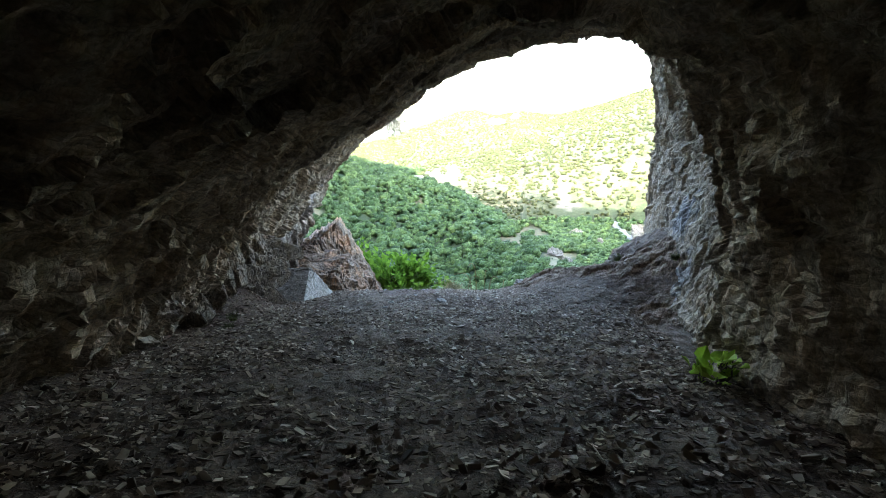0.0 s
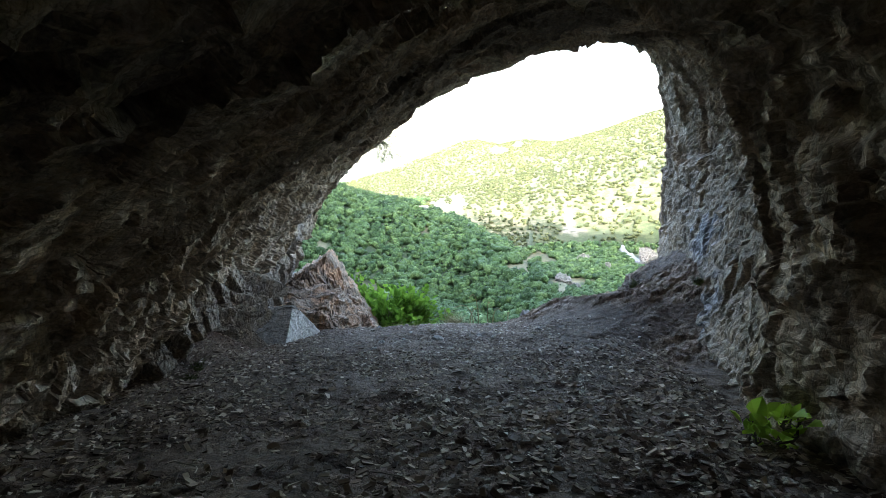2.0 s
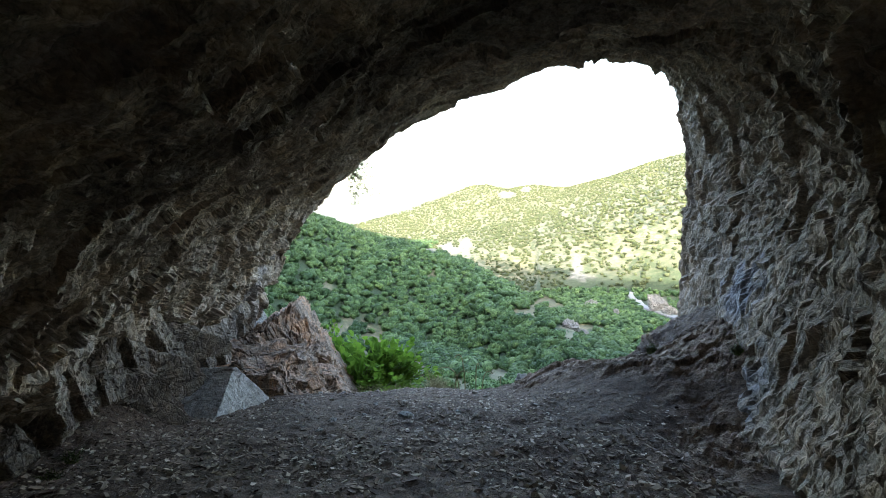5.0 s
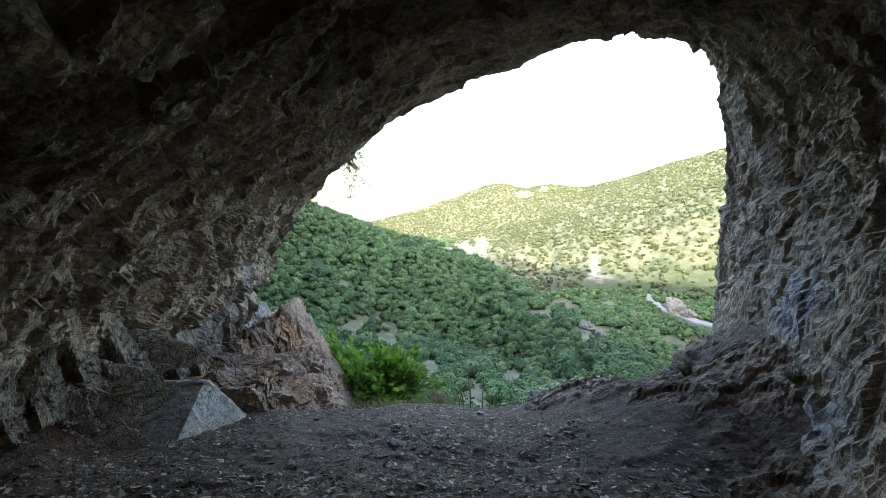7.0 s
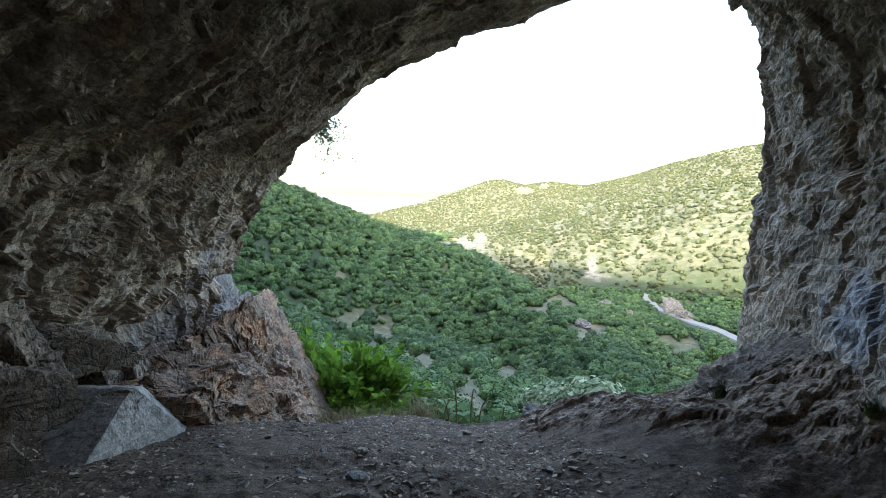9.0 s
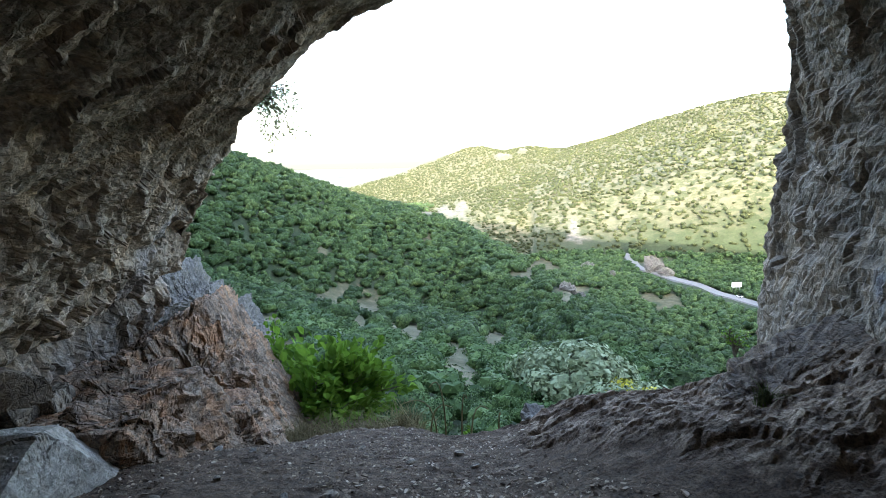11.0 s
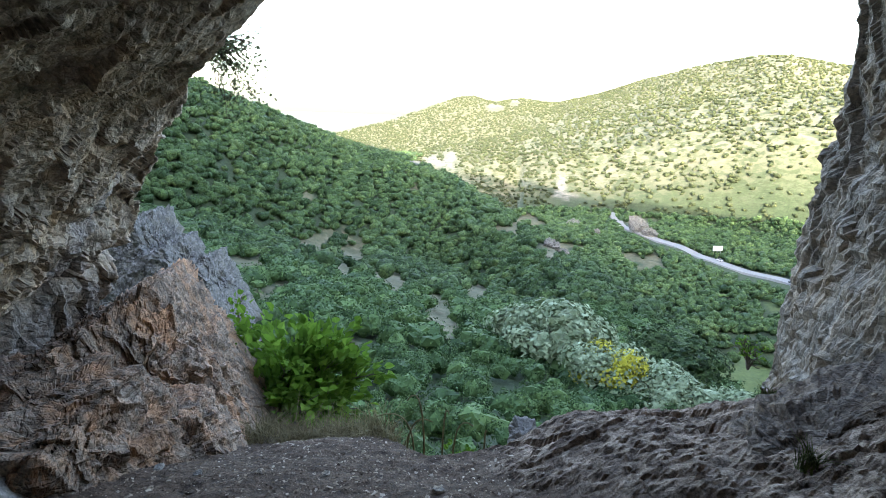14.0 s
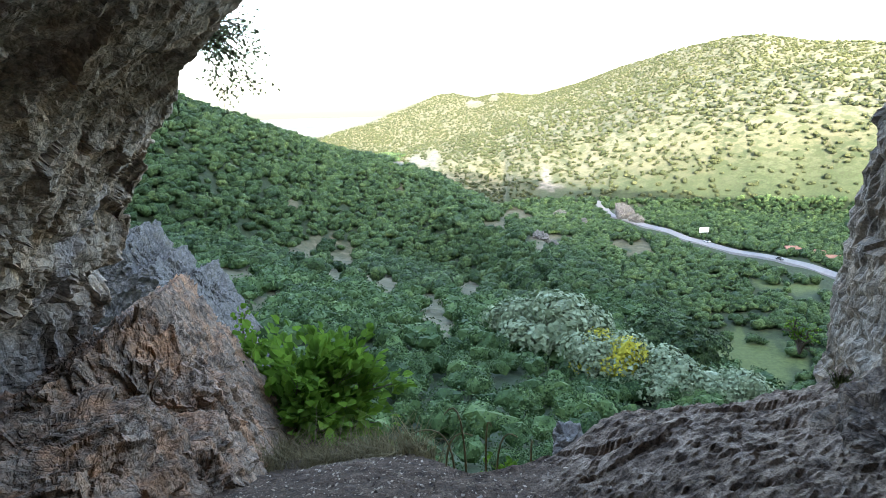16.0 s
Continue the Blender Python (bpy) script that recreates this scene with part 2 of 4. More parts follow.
def ground_material():
    m, n, l, b = material("hill_ground", 0.95)
    v = mapped(n, l)
    far = noise_node(n, l, 0.03, 8, 0.65, v)
    near = noise_node(n, l, 0.6, 6, 0.7, v)
    # forest floor coloured dark to deepen the shaded gaps between trees
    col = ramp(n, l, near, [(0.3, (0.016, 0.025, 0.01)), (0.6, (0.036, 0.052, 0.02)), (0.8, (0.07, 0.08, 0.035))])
    dry = ramp(n, l, noise_node(n, l, 0.25, 7, 0.7, v), [(0.3, (0.045, 0.055, 0.02)), (0.5, (0.1, 0.092, 0.048)), (0.72, (0.17, 0.148, 0.095))])
    broken = n.new("ShaderNodeMath")
    broken.operation = "MULTIPLY"
    l.new(attr(n, "bare"), broken.inputs[0])
    l.new(ramp(n, l, noise_node(n, l, 0.18, 6, 0.7, v), [(0.36, 0.4), (0.52, 1.0)]), broken.inputs[1])
    col = mix(n, l, broken.outputs[0], col, dry)
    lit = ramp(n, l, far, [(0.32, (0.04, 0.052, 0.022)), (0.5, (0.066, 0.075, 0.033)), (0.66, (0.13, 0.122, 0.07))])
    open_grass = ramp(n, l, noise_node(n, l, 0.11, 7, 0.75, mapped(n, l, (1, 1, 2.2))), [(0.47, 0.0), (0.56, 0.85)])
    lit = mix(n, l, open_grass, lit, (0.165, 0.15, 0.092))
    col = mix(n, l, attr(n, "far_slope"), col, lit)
    col = mix(n, l, attr(n, "white"), col, ramp(n, l, noise_node(n, l, 0.15, 7, 0.7, v), [(0.38, (0.06, 0.065, 0.04)), (0.62, (0.22, 0.195, 0.155))]))
    # distant plain: a paler grey-green, the haze put into its colour
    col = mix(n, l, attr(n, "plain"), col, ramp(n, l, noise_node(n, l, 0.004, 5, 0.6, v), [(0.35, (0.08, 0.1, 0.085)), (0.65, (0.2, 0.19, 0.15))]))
    col = mix(n, l, attr(n, "meadow"), col, ramp(n, l, near, [(0.3, (0.05, 0.072, 0.02)), (0.7, (0.1, 0.125, 0.04))]))
    l.new(col, b.inputs["Base Color"])
    bump(n, l, b, [(near, 0.5, 0.4)])
    return m


GROUND = ground_material()
LEAF_MID = foliage_material("forest_leaves", (0.036, 0.068, 0.027), (0.086, 0.142, 0.05), (0.17, 0.235, 0.08))
LEAF_NEAR = foliage_material("near_forest_leaves", (0.026, 0.052, 0.019), (0.074, 0.125, 0.041), (0.155, 0.22, 0.07), 0.0, 0.45)
LEAF_FAR = foliage_material("far_scrub_leaves", (0.05, 0.062, 0.026), (0.078, 0.09, 0.038), (0.115, 0.12, 0.056))
LEAF_BUSH = foliage_material("bush_leaves", (0.07, 0.135, 0.015), (0.16, 0.28, 0.034), (0.32, 0.45, 0.07), 0.42, 0.2)
LEAF_PALE = foliage_material("pale_tree_leaves", (0.1, 0.13, 0.065), (0.22, 0.27, 0.15), (0.45, 0.5, 0.34), 0.0, 0.3)
LEAF_SEED = foliage_material("seedling_leaves", (0.2, 0.32, 0.03), (0.35, 0.5, 0.06), (0.5, 0.62, 0.12), 0.3, 0.2)
LEAF_YELLOW = foliage_material("yellow_tree_leaves", (0.2, 0.19, 0.02), (0.4, 0.37, 0.04), (0.6, 0.55, 0.07), 0.0, 0.3)
STRAW = foliage_material("dry_grass", (0.13, 0.105, 0.055), (0.28, 0.23, 0.12), (0.42, 0.35, 0.2), 0.3, 0.2)
BARK, bn, bl, bb = material("bark", 0.9)
bl.new(ramp(bn, bl, noise_node(bn, bl, 30, 6, 0.7, mapped(bn, bl)), [(0.3, (0.05, 0.04, 0.03)), (0.7, (0.16, 0.13, 0.1))]), bb.inputs["Base Color"])
ASPHALT, an, al, ab = material("asphalt", 0.85)
al.new(ramp(an, al, noise_node(an, al, 0.8, 6, 0.7, mapped(an, al)), [(0.3, (0.14, 0.137, 0.13)), (0.7, (0.22, 0.214, 0.2))]), ab.inputs["Base Color"])
WHITE, wnn, wl, wb = material("white_paint", 0.6)
wb.inputs["Base Color"].default_value = (0.8, 0.8, 0.78, 1)

# ---- the cave's shell: cross-sections from the left foot over the roof to the right foot ----
SECTIONS = []


def section(y, left, roof, right):
    SECTIONS.append((y, left + roof + right))


section(-3.0, [(-1.6, -0.1), (-1.7, 0.4), (-1.5, 0.9)], [(-1.1, 1.3), (-0.7, 1.55), (-0.2, 1.7), (0.3, 1.75), (0.8, 1.6)], [(1.2, 1.2), (1.4, 0.5), (1.4, -0.2)])
section(1.0, [(-3.2, -0.6), (-2.8, 0.0), (-2.0, 0.55)], [(-1.4, 0.95), (-1.0, 1.2), (-0.3, 1.55), (0.4, 1.75), (1.0, 1.7)], [(1.5, 1.3), (1.8, 0.4), (1.9, -0.7)])
section(4.0, [(-2.9, -1.2), (-2.6, -0.5), (-1.95, 0.25)], [(-1.35, 0.75), (-0.9, 1.02), (-0.2, 1.45), (0.4, 1.78), (1.0, 1.8)], [(1.62, 1.38), (1.95, 0.3), (2.05, -1.1)])
section(5.5, [(-2.9, -1.4), (-2.58, -0.7), (-2.2, 0.0)], [(-1.5, 0.72), (-0.95, 1.05), (-0.2, 1.55), (0.6, 2.0), (1.6, 2.25)], [(2.5, 2.0), (2.95, 0.8), (2.4, -1.3)])
section(7.5, [(-3.0, -1.5), (-2.7, -0.5), (-2.2, 0.25)], [(-1.6, 0.82), (-1.0, 1.15), (-0.2, 1.62), (0.8, 2.03), (2.0, 2.2)], [(3.04, 1.98), (3.55, 0.7), (2.9, -1.4)])
section(9.6, [(-3.2, -2.0), (-2.7, -0.95), (-2.08, 0.05)], [(-1.6, 0.75), (-0.9, 1.17), (-0.1, 1.76), (1.0, 2.2), (2.2, 2.56)], [(3.22, 2.2), (3.47, 0.6), (3.5, -1.9)])
RIM = [10.9, 11.3, 11.1, 10.55, 9.7, 9.5, 9.5, 9.5, 9.6, 10.2, 10.7]


def build_shell():
    cols, lip = 520, 60
    u = np.linspace(0, 1, cols)
    ys = np.array([s[0] for s in SECTIONS])
    around = np.stack([spline(s[1], u) for s in SECTIONS])
    rim = spline(np.array(RIM)[:, None], u)[:, 0]
    y_nom = np.concatenate([np.linspace(-3.0, 4.0, 110, endpoint=False), np.linspace(4.0, 9.6, 290)])
    k = np.interp(y_nom, ys, np.arange(len(ys))) / (len(ys) - 1)
    xz = spline(around, k)
    y = np.repeat(y_nom[:, None], cols, 1)
    stretch = smooth(y, 6.0, 9.6)
    y = y + stretch * (rim[None, :] - 9.6)
    x = xz[..., 0] + np.maximum(y - 9.5, 0) * 0.25 * smooth(xz[..., 0], 2.5, 3.3)
    p = np.stack([x, y, xz[..., 1]], -1)
    # the cliff face that spreads from the mouth's rim
    mouth = p[-1]
    centre = np.array([0.6, 0, 0.2])
    out = (mouth - centre) * [1, 0, 1]
    out /= np.linalg.norm(out, axis=1, keepdims=True)
    s = np.linspace(0, 1, lip + 1)[1:, None, None]
    reach = 9.0 * s ** 1.8 + 0.25 * s
    cliff = mouth[None] + out[None] * reach
    cliff[..., 1] += 0.16 * np.sin(np.clip(s[..., 0] * 6, 0, np.pi)) - 1.5 * s[..., 0] ** 2
    p = np.concatenate([p, cliff])
    nrm = grid_normals(p)
    flat = p.reshape(-1, 3)
    warp = np.stack([fbm(flat * 1.9, 3, 5), fbm(flat * 1.9, 3, 6), fbm(flat * 1.9, 3, 8)], 1)
    strata = turned(flat, 14, 33, 8) + warp * 0.09
    right = smooth(flat[:, 0], 0.5, 2.2)
    high = smooth(flat[:, 2], 0.1, 0.9)
    big = fbm(flat * 0.9, 3, 3)
    blocks = facets(strata * [1.7, 2.3, 4.6], 11)
    upright = facets(turned(flat + warp * 0.12, 0, -14, 20) * [4.6, 3.4, 1.7], 15)
    small = facets(strata * [5.0, 6.5, 11.0], 29)
    flutes = facets((flat + warp * 0.16) * [2.9, 2.9, 0.7], 41)
    chips = facets((flat + warp * 0.1) * [15, 15, 19], 45)
    knobs = facets((flat + warp * 0.1) * [6.5, 6.5, 9.5], 47)
    splinters = facets(turned(flat + warp * 0.1, 0, -14, 20) * [15, 11, 6], 49)
    grain = fbm(flat * 14, 4, 7, 0.62)
    left_d = (0.085 * blocks + 0.02 * small) * (0.55 + 0.45 * high) + (0.1 * upright + 0.024 * splinters) * (1 - high) + 0.007 * chips
    right_d = 0.075 * flutes * (0.3 + 0.7 * high) + 0.005 * knobs + 0.009 * chips + 0.05 * blocks + 0.02 * fbm(flat * [5, 5, 14], 4, 57, 0.65)
    d = 0.06 * big + left_d * (1 - right) + right_d * right + 0.013 * grain
    ledges = fbm(strata * [0.7, 0.7, 5.0], 3, 17)
    d += 0.085 * ledges * (1 - 0.6 * right)
    d *= 1 - 0.35 * smooth(flat[:, 1], 8.6, 9.4) * smooth(flat[:, 2], 0.8, 1.2)
    # the dark slanting gap between the overhanging wall and the outcrop
    gap = np.interp(flat[:, 1], [9.0, 9.5, 10.3, 10.8, 11.3], [-1.02, -0.95, -0.9, -0.68, -0.55])
    d += 0.25 * np.exp(-((flat[:, 2] - gap) / 0.1) ** 2) * smooth(-flat[:, 0], 1.2, 1.8) * smooth(flat[:, 1], 8.9, 9.4)
    p = p + nrm * d.reshape(p.shape[:2])[..., None]
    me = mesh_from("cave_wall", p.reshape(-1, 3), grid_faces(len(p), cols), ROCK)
    # rock colour darker towards the roof, the inner end and the right wall
    set_mask(me, "darkening", smooth(fbm(flat * 0.8, 4, 77) + smooth(flat[:, 2], 0.2, 1.8) * 0.8 - smooth(flat[:, 1], 5.5, 9.0) * 0.9, 0.35, 1.4) * 0.7 + 0.26 * smooth(flat[:, 0], 2.4, 3.0))
    stain = np.linalg.norm((flat - [3.4, 8.0, -0.15]) / [1, 0.55, 0.36], axis=1) + 0.45 * fbm(flat * 5, 4, 79)
    stain2 = np.linalg.norm((flat - [3.0, 6.9, -0.75]) / [1, 0.5, 0.3], axis=1) + 0.5 * fbm(flat * 5, 4, 83)
    stain3 = np.linalg.norm((flat - [-2.15, 10.5, -0.3]) / [1, 0.16, 0.6], axis=1) + 0.5 * fbm(flat * 5, 4, 85)
    set_mask(me, "calcite", np.maximum(np.maximum(1 - smooth(stain, 0.6, 1.1), 0.7 - 0.7 * smooth(stain2, 0.5, 1.1)), 0.6 - 0.6 * smooth(stain3, 0.6, 1.1)) * 0.6)
    return me, p


shell_me, shell_p = build_shell()
cave_wall = tagged(new("wall_cave", shell_me), "rough grey-brown limestone wall and roof of the cave", "rock wall", kind="structure")

back = shell_p[0]
mid_point = back.mean(0)
rings = np.concatenate([mid_point + (back - mid_point) * f + np.array([0, -0.9 * (1 - f * f), 0]) for f in np.linspace(0.02, 1.0, 24)])
rings += (fbm(rings * 3, 4, 9) * 0.05)[:, None] * np.array([0, 1, 0]) * np.repeat(np.linspace(1, 0, 24), len(back))[:, None]
back_me = mesh_from("cave_back", rings, grid_faces(24, len(back)), ROCK)
tagged(new("wall_back", back_me), "dark limestone wall closing the cave's inner end", "rock wall", kind="structure")


# ---- the cave's floor ----
def floor_height(x, y):
    z = np.interp(y, [-4, 0, 2.8, 4.5, 6.3, 7.5, 8.7, 9.4, 10.2, 12], [0.3, 0.08, -0.45, -0.79, -1.08, -1.25, -1.47, -1.62, -1.85, -2.6])
    right = smooth(x, 0.9, 2.3) * smooth(y, 6.0, 8.4)
    z = z + right * 0.36 * (1 - 0.4 * smooth(y, 9.2, 10.2))
    z = z + 0.5 * smooth(-x, 2.1, 2.8) * smooth(y, 5.5, 7.6) * (1 - smooth(y, 8.6, 9.6))
    z = z - 0.22 * smooth(-x, 0.2, 1.2) * smooth(y, 9.0, 10.4)
    z = z + 0.55 * smooth(x, 2.5, 3.6) * smooth(y, 5.0, 7.0) * (1 - 0.6 * smooth(y, 8.8, 9.8))
    z = z + 0.16 * np.exp(-((x - 2.75) / 0.5) ** 2 - ((y - 7.8) / 0.8) ** 2)
    z = z - 0.28 * smooth(y, 9.9, 10.7) * np.exp(-((x + 0.3) / 0.55) ** 2)
    return z


def sill(x):
    """How far out the floor reaches before it falls away."""
    return np.interp(x, [-3, -1.2, -0.5, 0.1, 0.6, 1.2, 1.8, 2.5, 3.1, 4.5], [12.3, 12.2, 11.5, 10.2, 9.6, 9.7, 10.15, 10.1, 9.9, 10.6])


def floor_surface(x, y):
    z = floor_height(x, y)
    over = np.maximum(y - sill(x), 0)
    z = z - np.minimum(over * 1.5, 0.5 + over * 0.9)
    p = np.stack([x, y, z], 1)
    rock = smooth(fbm(p * 1.3, 3, 51) * 0.5 + smooth(x, 0.6, 1.9) * smooth(y, 7.4, 8.8) * 1.6 + smooth(x, 1.8, 2.4) * smooth(y, 5.0, 6.2) * 1.2 + 0.8 * smooth(over, 0, 0.4), 0.6, 1.1)
    q = turned(p, 25, 10, 30)
    z = z + 0.03 * fbm(p * 1.7, 3, 61) + 0.012 * fbm(p * 9, 3, 63)
    z = z + rock * (0.04 + 0.045 * facets(q * [1.6, 2.4, 2.8], 71) + 0.016 * facets(q * [6, 9, 9], 73) + 0.015 * facets(q * [15, 19, 19], 75) + 0.016 * fbm(q * [8, 11, 11], 4, 77, 0.7))
    return z, rock


def build_floor():
    xs = np.linspace(-3.4, 4.4, 300)
    ys = np.concatenate([np.linspace(-3.6, 2.0, 70, endpoint=False), np.linspace(2.0, 6.5, 150, endpoint=False), np.linspace(6.5, 10.6, 220, endpoint=False), np.linspace(10.6, 12.2, 40)])
    nx, ny = len(xs), len(ys)
    X, Y = np.meshgrid(xs, ys)
    z, rock = floor_surface(X.ravel(), Y.ravel())
    me = mesh_from("cave_floor", np.stack([X.ravel(), Y.ravel(), z], 1), grid_faces(ny, nx), EARTH)
    set_mask(me, "rock", rock)
    return me


tagged(new("floor", build_floor()), "dark earth cave floor strewn with stone chips", "cave floor", kind="structure")

# ---- the land outside, in sectors round the mouth ----
HUB = (0.6, 5.5, 0.85)


def tan_el(deg):
    return np.tan(np.radians(deg))


def spur_crest(az):
    el = np.interp(az, [-60, -35, -22, -18.5, -15, -10.8, -6.6, -3.3, 0, 5, 11.7, 16, 24, 32, 45, 60], [9, 5.5, 1.7, 0.2, -1.3, -2.6, -4.2, -5.0, -5.9, -8.6, -13, -15.2, -20.5, -25, -27, -27])
    r = np.interp(az, [-60, -22, -10, 0, 5, 12, 24, 32, 60], [300, 350, 420, 450, 350, 220, 130, 95, 90])
    return el, r


def far_crest(az):
    el = np.interp(az, [-60, -30, -12, -9.8, -7, -4.4, 1, 3.1, 5.3, 8, 11, 14.7, 19, 23.6, 27.8, 29.8, 33.8, 40, 60], [-2, -2.3, -2.5, -2.3, -1.4, -0.6, 1.2, 1.5, 0.95, 1.35, 1.1, 1.85, 3.35, 4.5, 5.2, 5.3, 4.5, 3.8, 3.5])
    return el, np.interp(az, [-60, 0, 16, 30, 60], [1700, 1700, 1500, 1150, 1000])


def near_hill(az):
    el = np.interp(az, [-60, -8, -2, 1.1, 6.5, 11, 16.9, 20.7, 30, 60], [-4.6, -4.6, -4.3, -3.2, -2.1, -0.9, 0.1, 1.2, 2.4, 2.0])
    return el, np.interp(az, [-60, 0, 30, 60], [1100, 1000, 800, 750])


def build_land():
    az = np.concatenate([np.linspace(-180, -46, 40), np.linspace(-45, 48, 340), np.linspace(49, 180, 40)])
    r = np.concatenate([np.geomspace(4.3, 20, 40), np.geomspace(20.5, 1800, 300), np.geomspace(1850, 4700, 50)])
    heights = np.zeros((len(r), len(az)))
    for c, a in enumerate(az):
        b = min(max(a, -60), 60)
        (es, rs), (en, rn), (ef, rf) = spur_crest(b), near_hill(b), far_crest(b)
        low = -90.0
        foot = 520.0 if b > 8 else 640.0
        z = lambda e, d: HUB[2] + d * tan_el(e)
        knots_r = [4.0, 5.4, 8, 14, 35, rs * 0.55, rs * 0.85, rs, rs * 1.12]
        e35 = min(-31.0, es - 6)
        knots_z = [-3.6, -3.9, -6.2, -11.0, z(e35, 35), z(e35 + (es - e35) * 0.62, rs * 0.55), z(es - 1.2, rs * 0.85), z(es, rs), z(es, rs) - rs * 0.05]
        behind = max(rs * 1.12 + 40, -low / -tan_el(es) * 1.02 if es < -3 else rs * 1.5)
        behind = min(behind, foot - 40)
        knots_r += [max(behind, rs * 1.2), foot, rn * 0.75, rn, rn * 1.08, rf, rf * 1.3, max(2300, rf * 1.5), 4700]
        knots_z += [low, low + 2, z(en, rn) * 0.62 + low * 0.38 if en > -3 else (z(en, rn) + low) / 2, z(en, rn), z(en, rn) - 14, z(ef, rf), z(ef, rf) * 0.5 - 50, -100, -42]
        heights[:, c] = np.interp(r, knots_r, knots_z)
    ker = np.ones(5) / 5
    pad = np.pad(heights, ((2, 2), (0, 0)), "edge")
    heights = sum(pad[i:i + len(r)] * ker[i] for i in range(5))
    A, R = np.meshgrid(np.radians(az), r)
    X, Y = HUB[0] + R * np.sin(A), HUB[1] + R * np.cos(A)
    p = np.stack([X.ravel(), Y.ravel(), heights.ravel()], 1)
    far_off = R.ravel()
    heights = heights.ravel() + fbm(p / np.maximum(8, far_off * 0.09)[:, None], 4, 91) * np.minimum(far_off * 0.006, 5) * smooth(far_off, 10, 60)
    behind_cliff = smooth(np.abs(np.degrees(A)).ravel(), 75, 110)
    heights = heights * (1 - behind_cliff) + behind_cliff * -30
    return az, r, heights.reshape(R.shape), X, Y


LAND_AZ, LAND_R, LAND_Z, LAND_X, LAND_Y = build_land()


def land_height(az, r):
    i = np.clip(np.interp(r, LAND_R, np.arange(len(LAND_R))), 0, len(LAND_R) - 1.001)
    j = np.clip(np.interp(az, LAND_AZ, np.arange(len(LAND_AZ))), 0, len(LAND_AZ) - 1.001)
    a, b = i.astype(int), j.astype(int)
    f, g = i - a, j - b
    return (LAND_Z[a, b] * (1 - f) * (1 - g) + LAND_Z[a + 1, b] * f * (1 - g) + LAND_Z[a, b + 1] * (1 - f) * g + LAND_Z[a + 1, b + 1] * f * g)


def elevation(az, r):
    return np.degrees(np.arctan2(land_height(az, r) - HUB[2], r))


# clearings on the slopes: azimuth, elevation, half-widths in degrees, seen from the mouth
CLEARINGS = [(-12.8, -13.0, 1.9, 1.2), (-9.2, -14.2, 1.3, 1.5), (0.4, -20.2, 1.9, 1.6), (3.9, -17.9, 1.3, 0.9), (-4.0, -16.8, 1.0, 0.9), (-6.5, -16.2, 0.7, 0.8),
             (-19.8, -14.75, 2.2, 0.7), (-16.8, -17.2, 1.6, 0.6), (-12.7, -8.4, 0.9, 0.4), (-2.4, -7.9, 0.35, 0.6), (11.7, -13.2, 1.9, 0.8), (7.3, -11.3, 0.9, 0.45), (9.2, -10.3, 0.9, 0.4), (20.0, -13.4, 1.5, 0.6), (-8.8, -23.4, 0.9, 0.8)]
WHITES = [(-0.3, -4.9, 1.3, 0.55), (0.9, -4.8, 0.6, 0.7), (-2.6, -4.9, 0.8, 0.25), (11.9, -7.0, 0.6, 0.8), (12.2, -7.9, 1.5, 0.25), (7.0, 1.0, 0.6, 0.3), (5.2, 0.6, 0.8, 0.25), (19.6, -9.8, 1.0, 0.7)]
MEADOWS = [(31.5, -22.5, 4.0, 2.2), (33.5, -16.0, 2.5, 0.6)]


def spots(az, el, table, seed, rough=0.6):
    wob = fbm(np.stack([az * 0.9, el * 1.6, az * 0], 1), 3, seed) * rough
    total = np.zeros(len(az))
    for a, e, w, h in table:
        d = np.hypot((az - a) / w, (el - e) / h) + wob
        total = np.maximum(total, 1 - smooth(d, 0.75, 1.1))
    return total


def build_land_mesh():
    p = np.stack([LAND_X.ravel(), LAND_Y.ravel(), LAND_Z.ravel()], 1)
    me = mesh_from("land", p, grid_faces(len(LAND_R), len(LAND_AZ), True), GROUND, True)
    az, r = np.meshgrid(LAND_AZ, LAND_R)
    az, r = az.ravel(), r.ravel()
    el = np.degrees(np.arctan2(p[:, 2] - HUB[2], r))
    set_mask(me, "bare", spots(az, el, [(a, e, w * 1.2, h * 1.25) for a, e, w, h in CLEARINGS], 5) * (r < 600))
    set_mask(me, "white", spots(az, el, WHITES, 6) * (r > 300))
    set_mask(me, "meadow", spots(az, el, MEADOWS, 7, 0.3) * (r < 420))
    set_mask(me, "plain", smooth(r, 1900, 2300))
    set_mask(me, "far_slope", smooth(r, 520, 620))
    return me


tagged(new("ground", build_land_mesh()), "green valley ground with pale clearings and far sunlit slopes", "ground", kind="structure")


# ---- the mountain over the cave ----
SHADE_EDGE = [(-4, -5.6), (1.2, -6.1), (5.1, -6.25), (9.5, -6.8), (14, -8.0), (17.7, -8.15), (22.7, -8.3), (27.5, -8.7), (32.7, -8.8), (36.8, -8.5)]


def skyline(x):
    """How high the mountain stands over the cave, from where its shadow ends across the valley (azimuth, elevation)."""
    xs, tops = [], []
    for a, e in SHADE_EDGE:
        r = np.linspace(480, 1300, 400)
        az = np.full(len(r), float(a))
        hit = r[np.argmax(elevation(az, r) > e)]
        px, py = HUB[0] + hit * math.sin(radians(a)), HUB[1] + hit * math.cos(radians(a))
        xs.append(px)
        tops.append(float(land_height(np.array([a]), np.array([hit]))[0]) + (py + 150 + 0.12 * abs(px)) * math.tan(radians(SUN_ELEVATION)))
    return np.clip(np.interp(x, xs, tops), 90, 330)


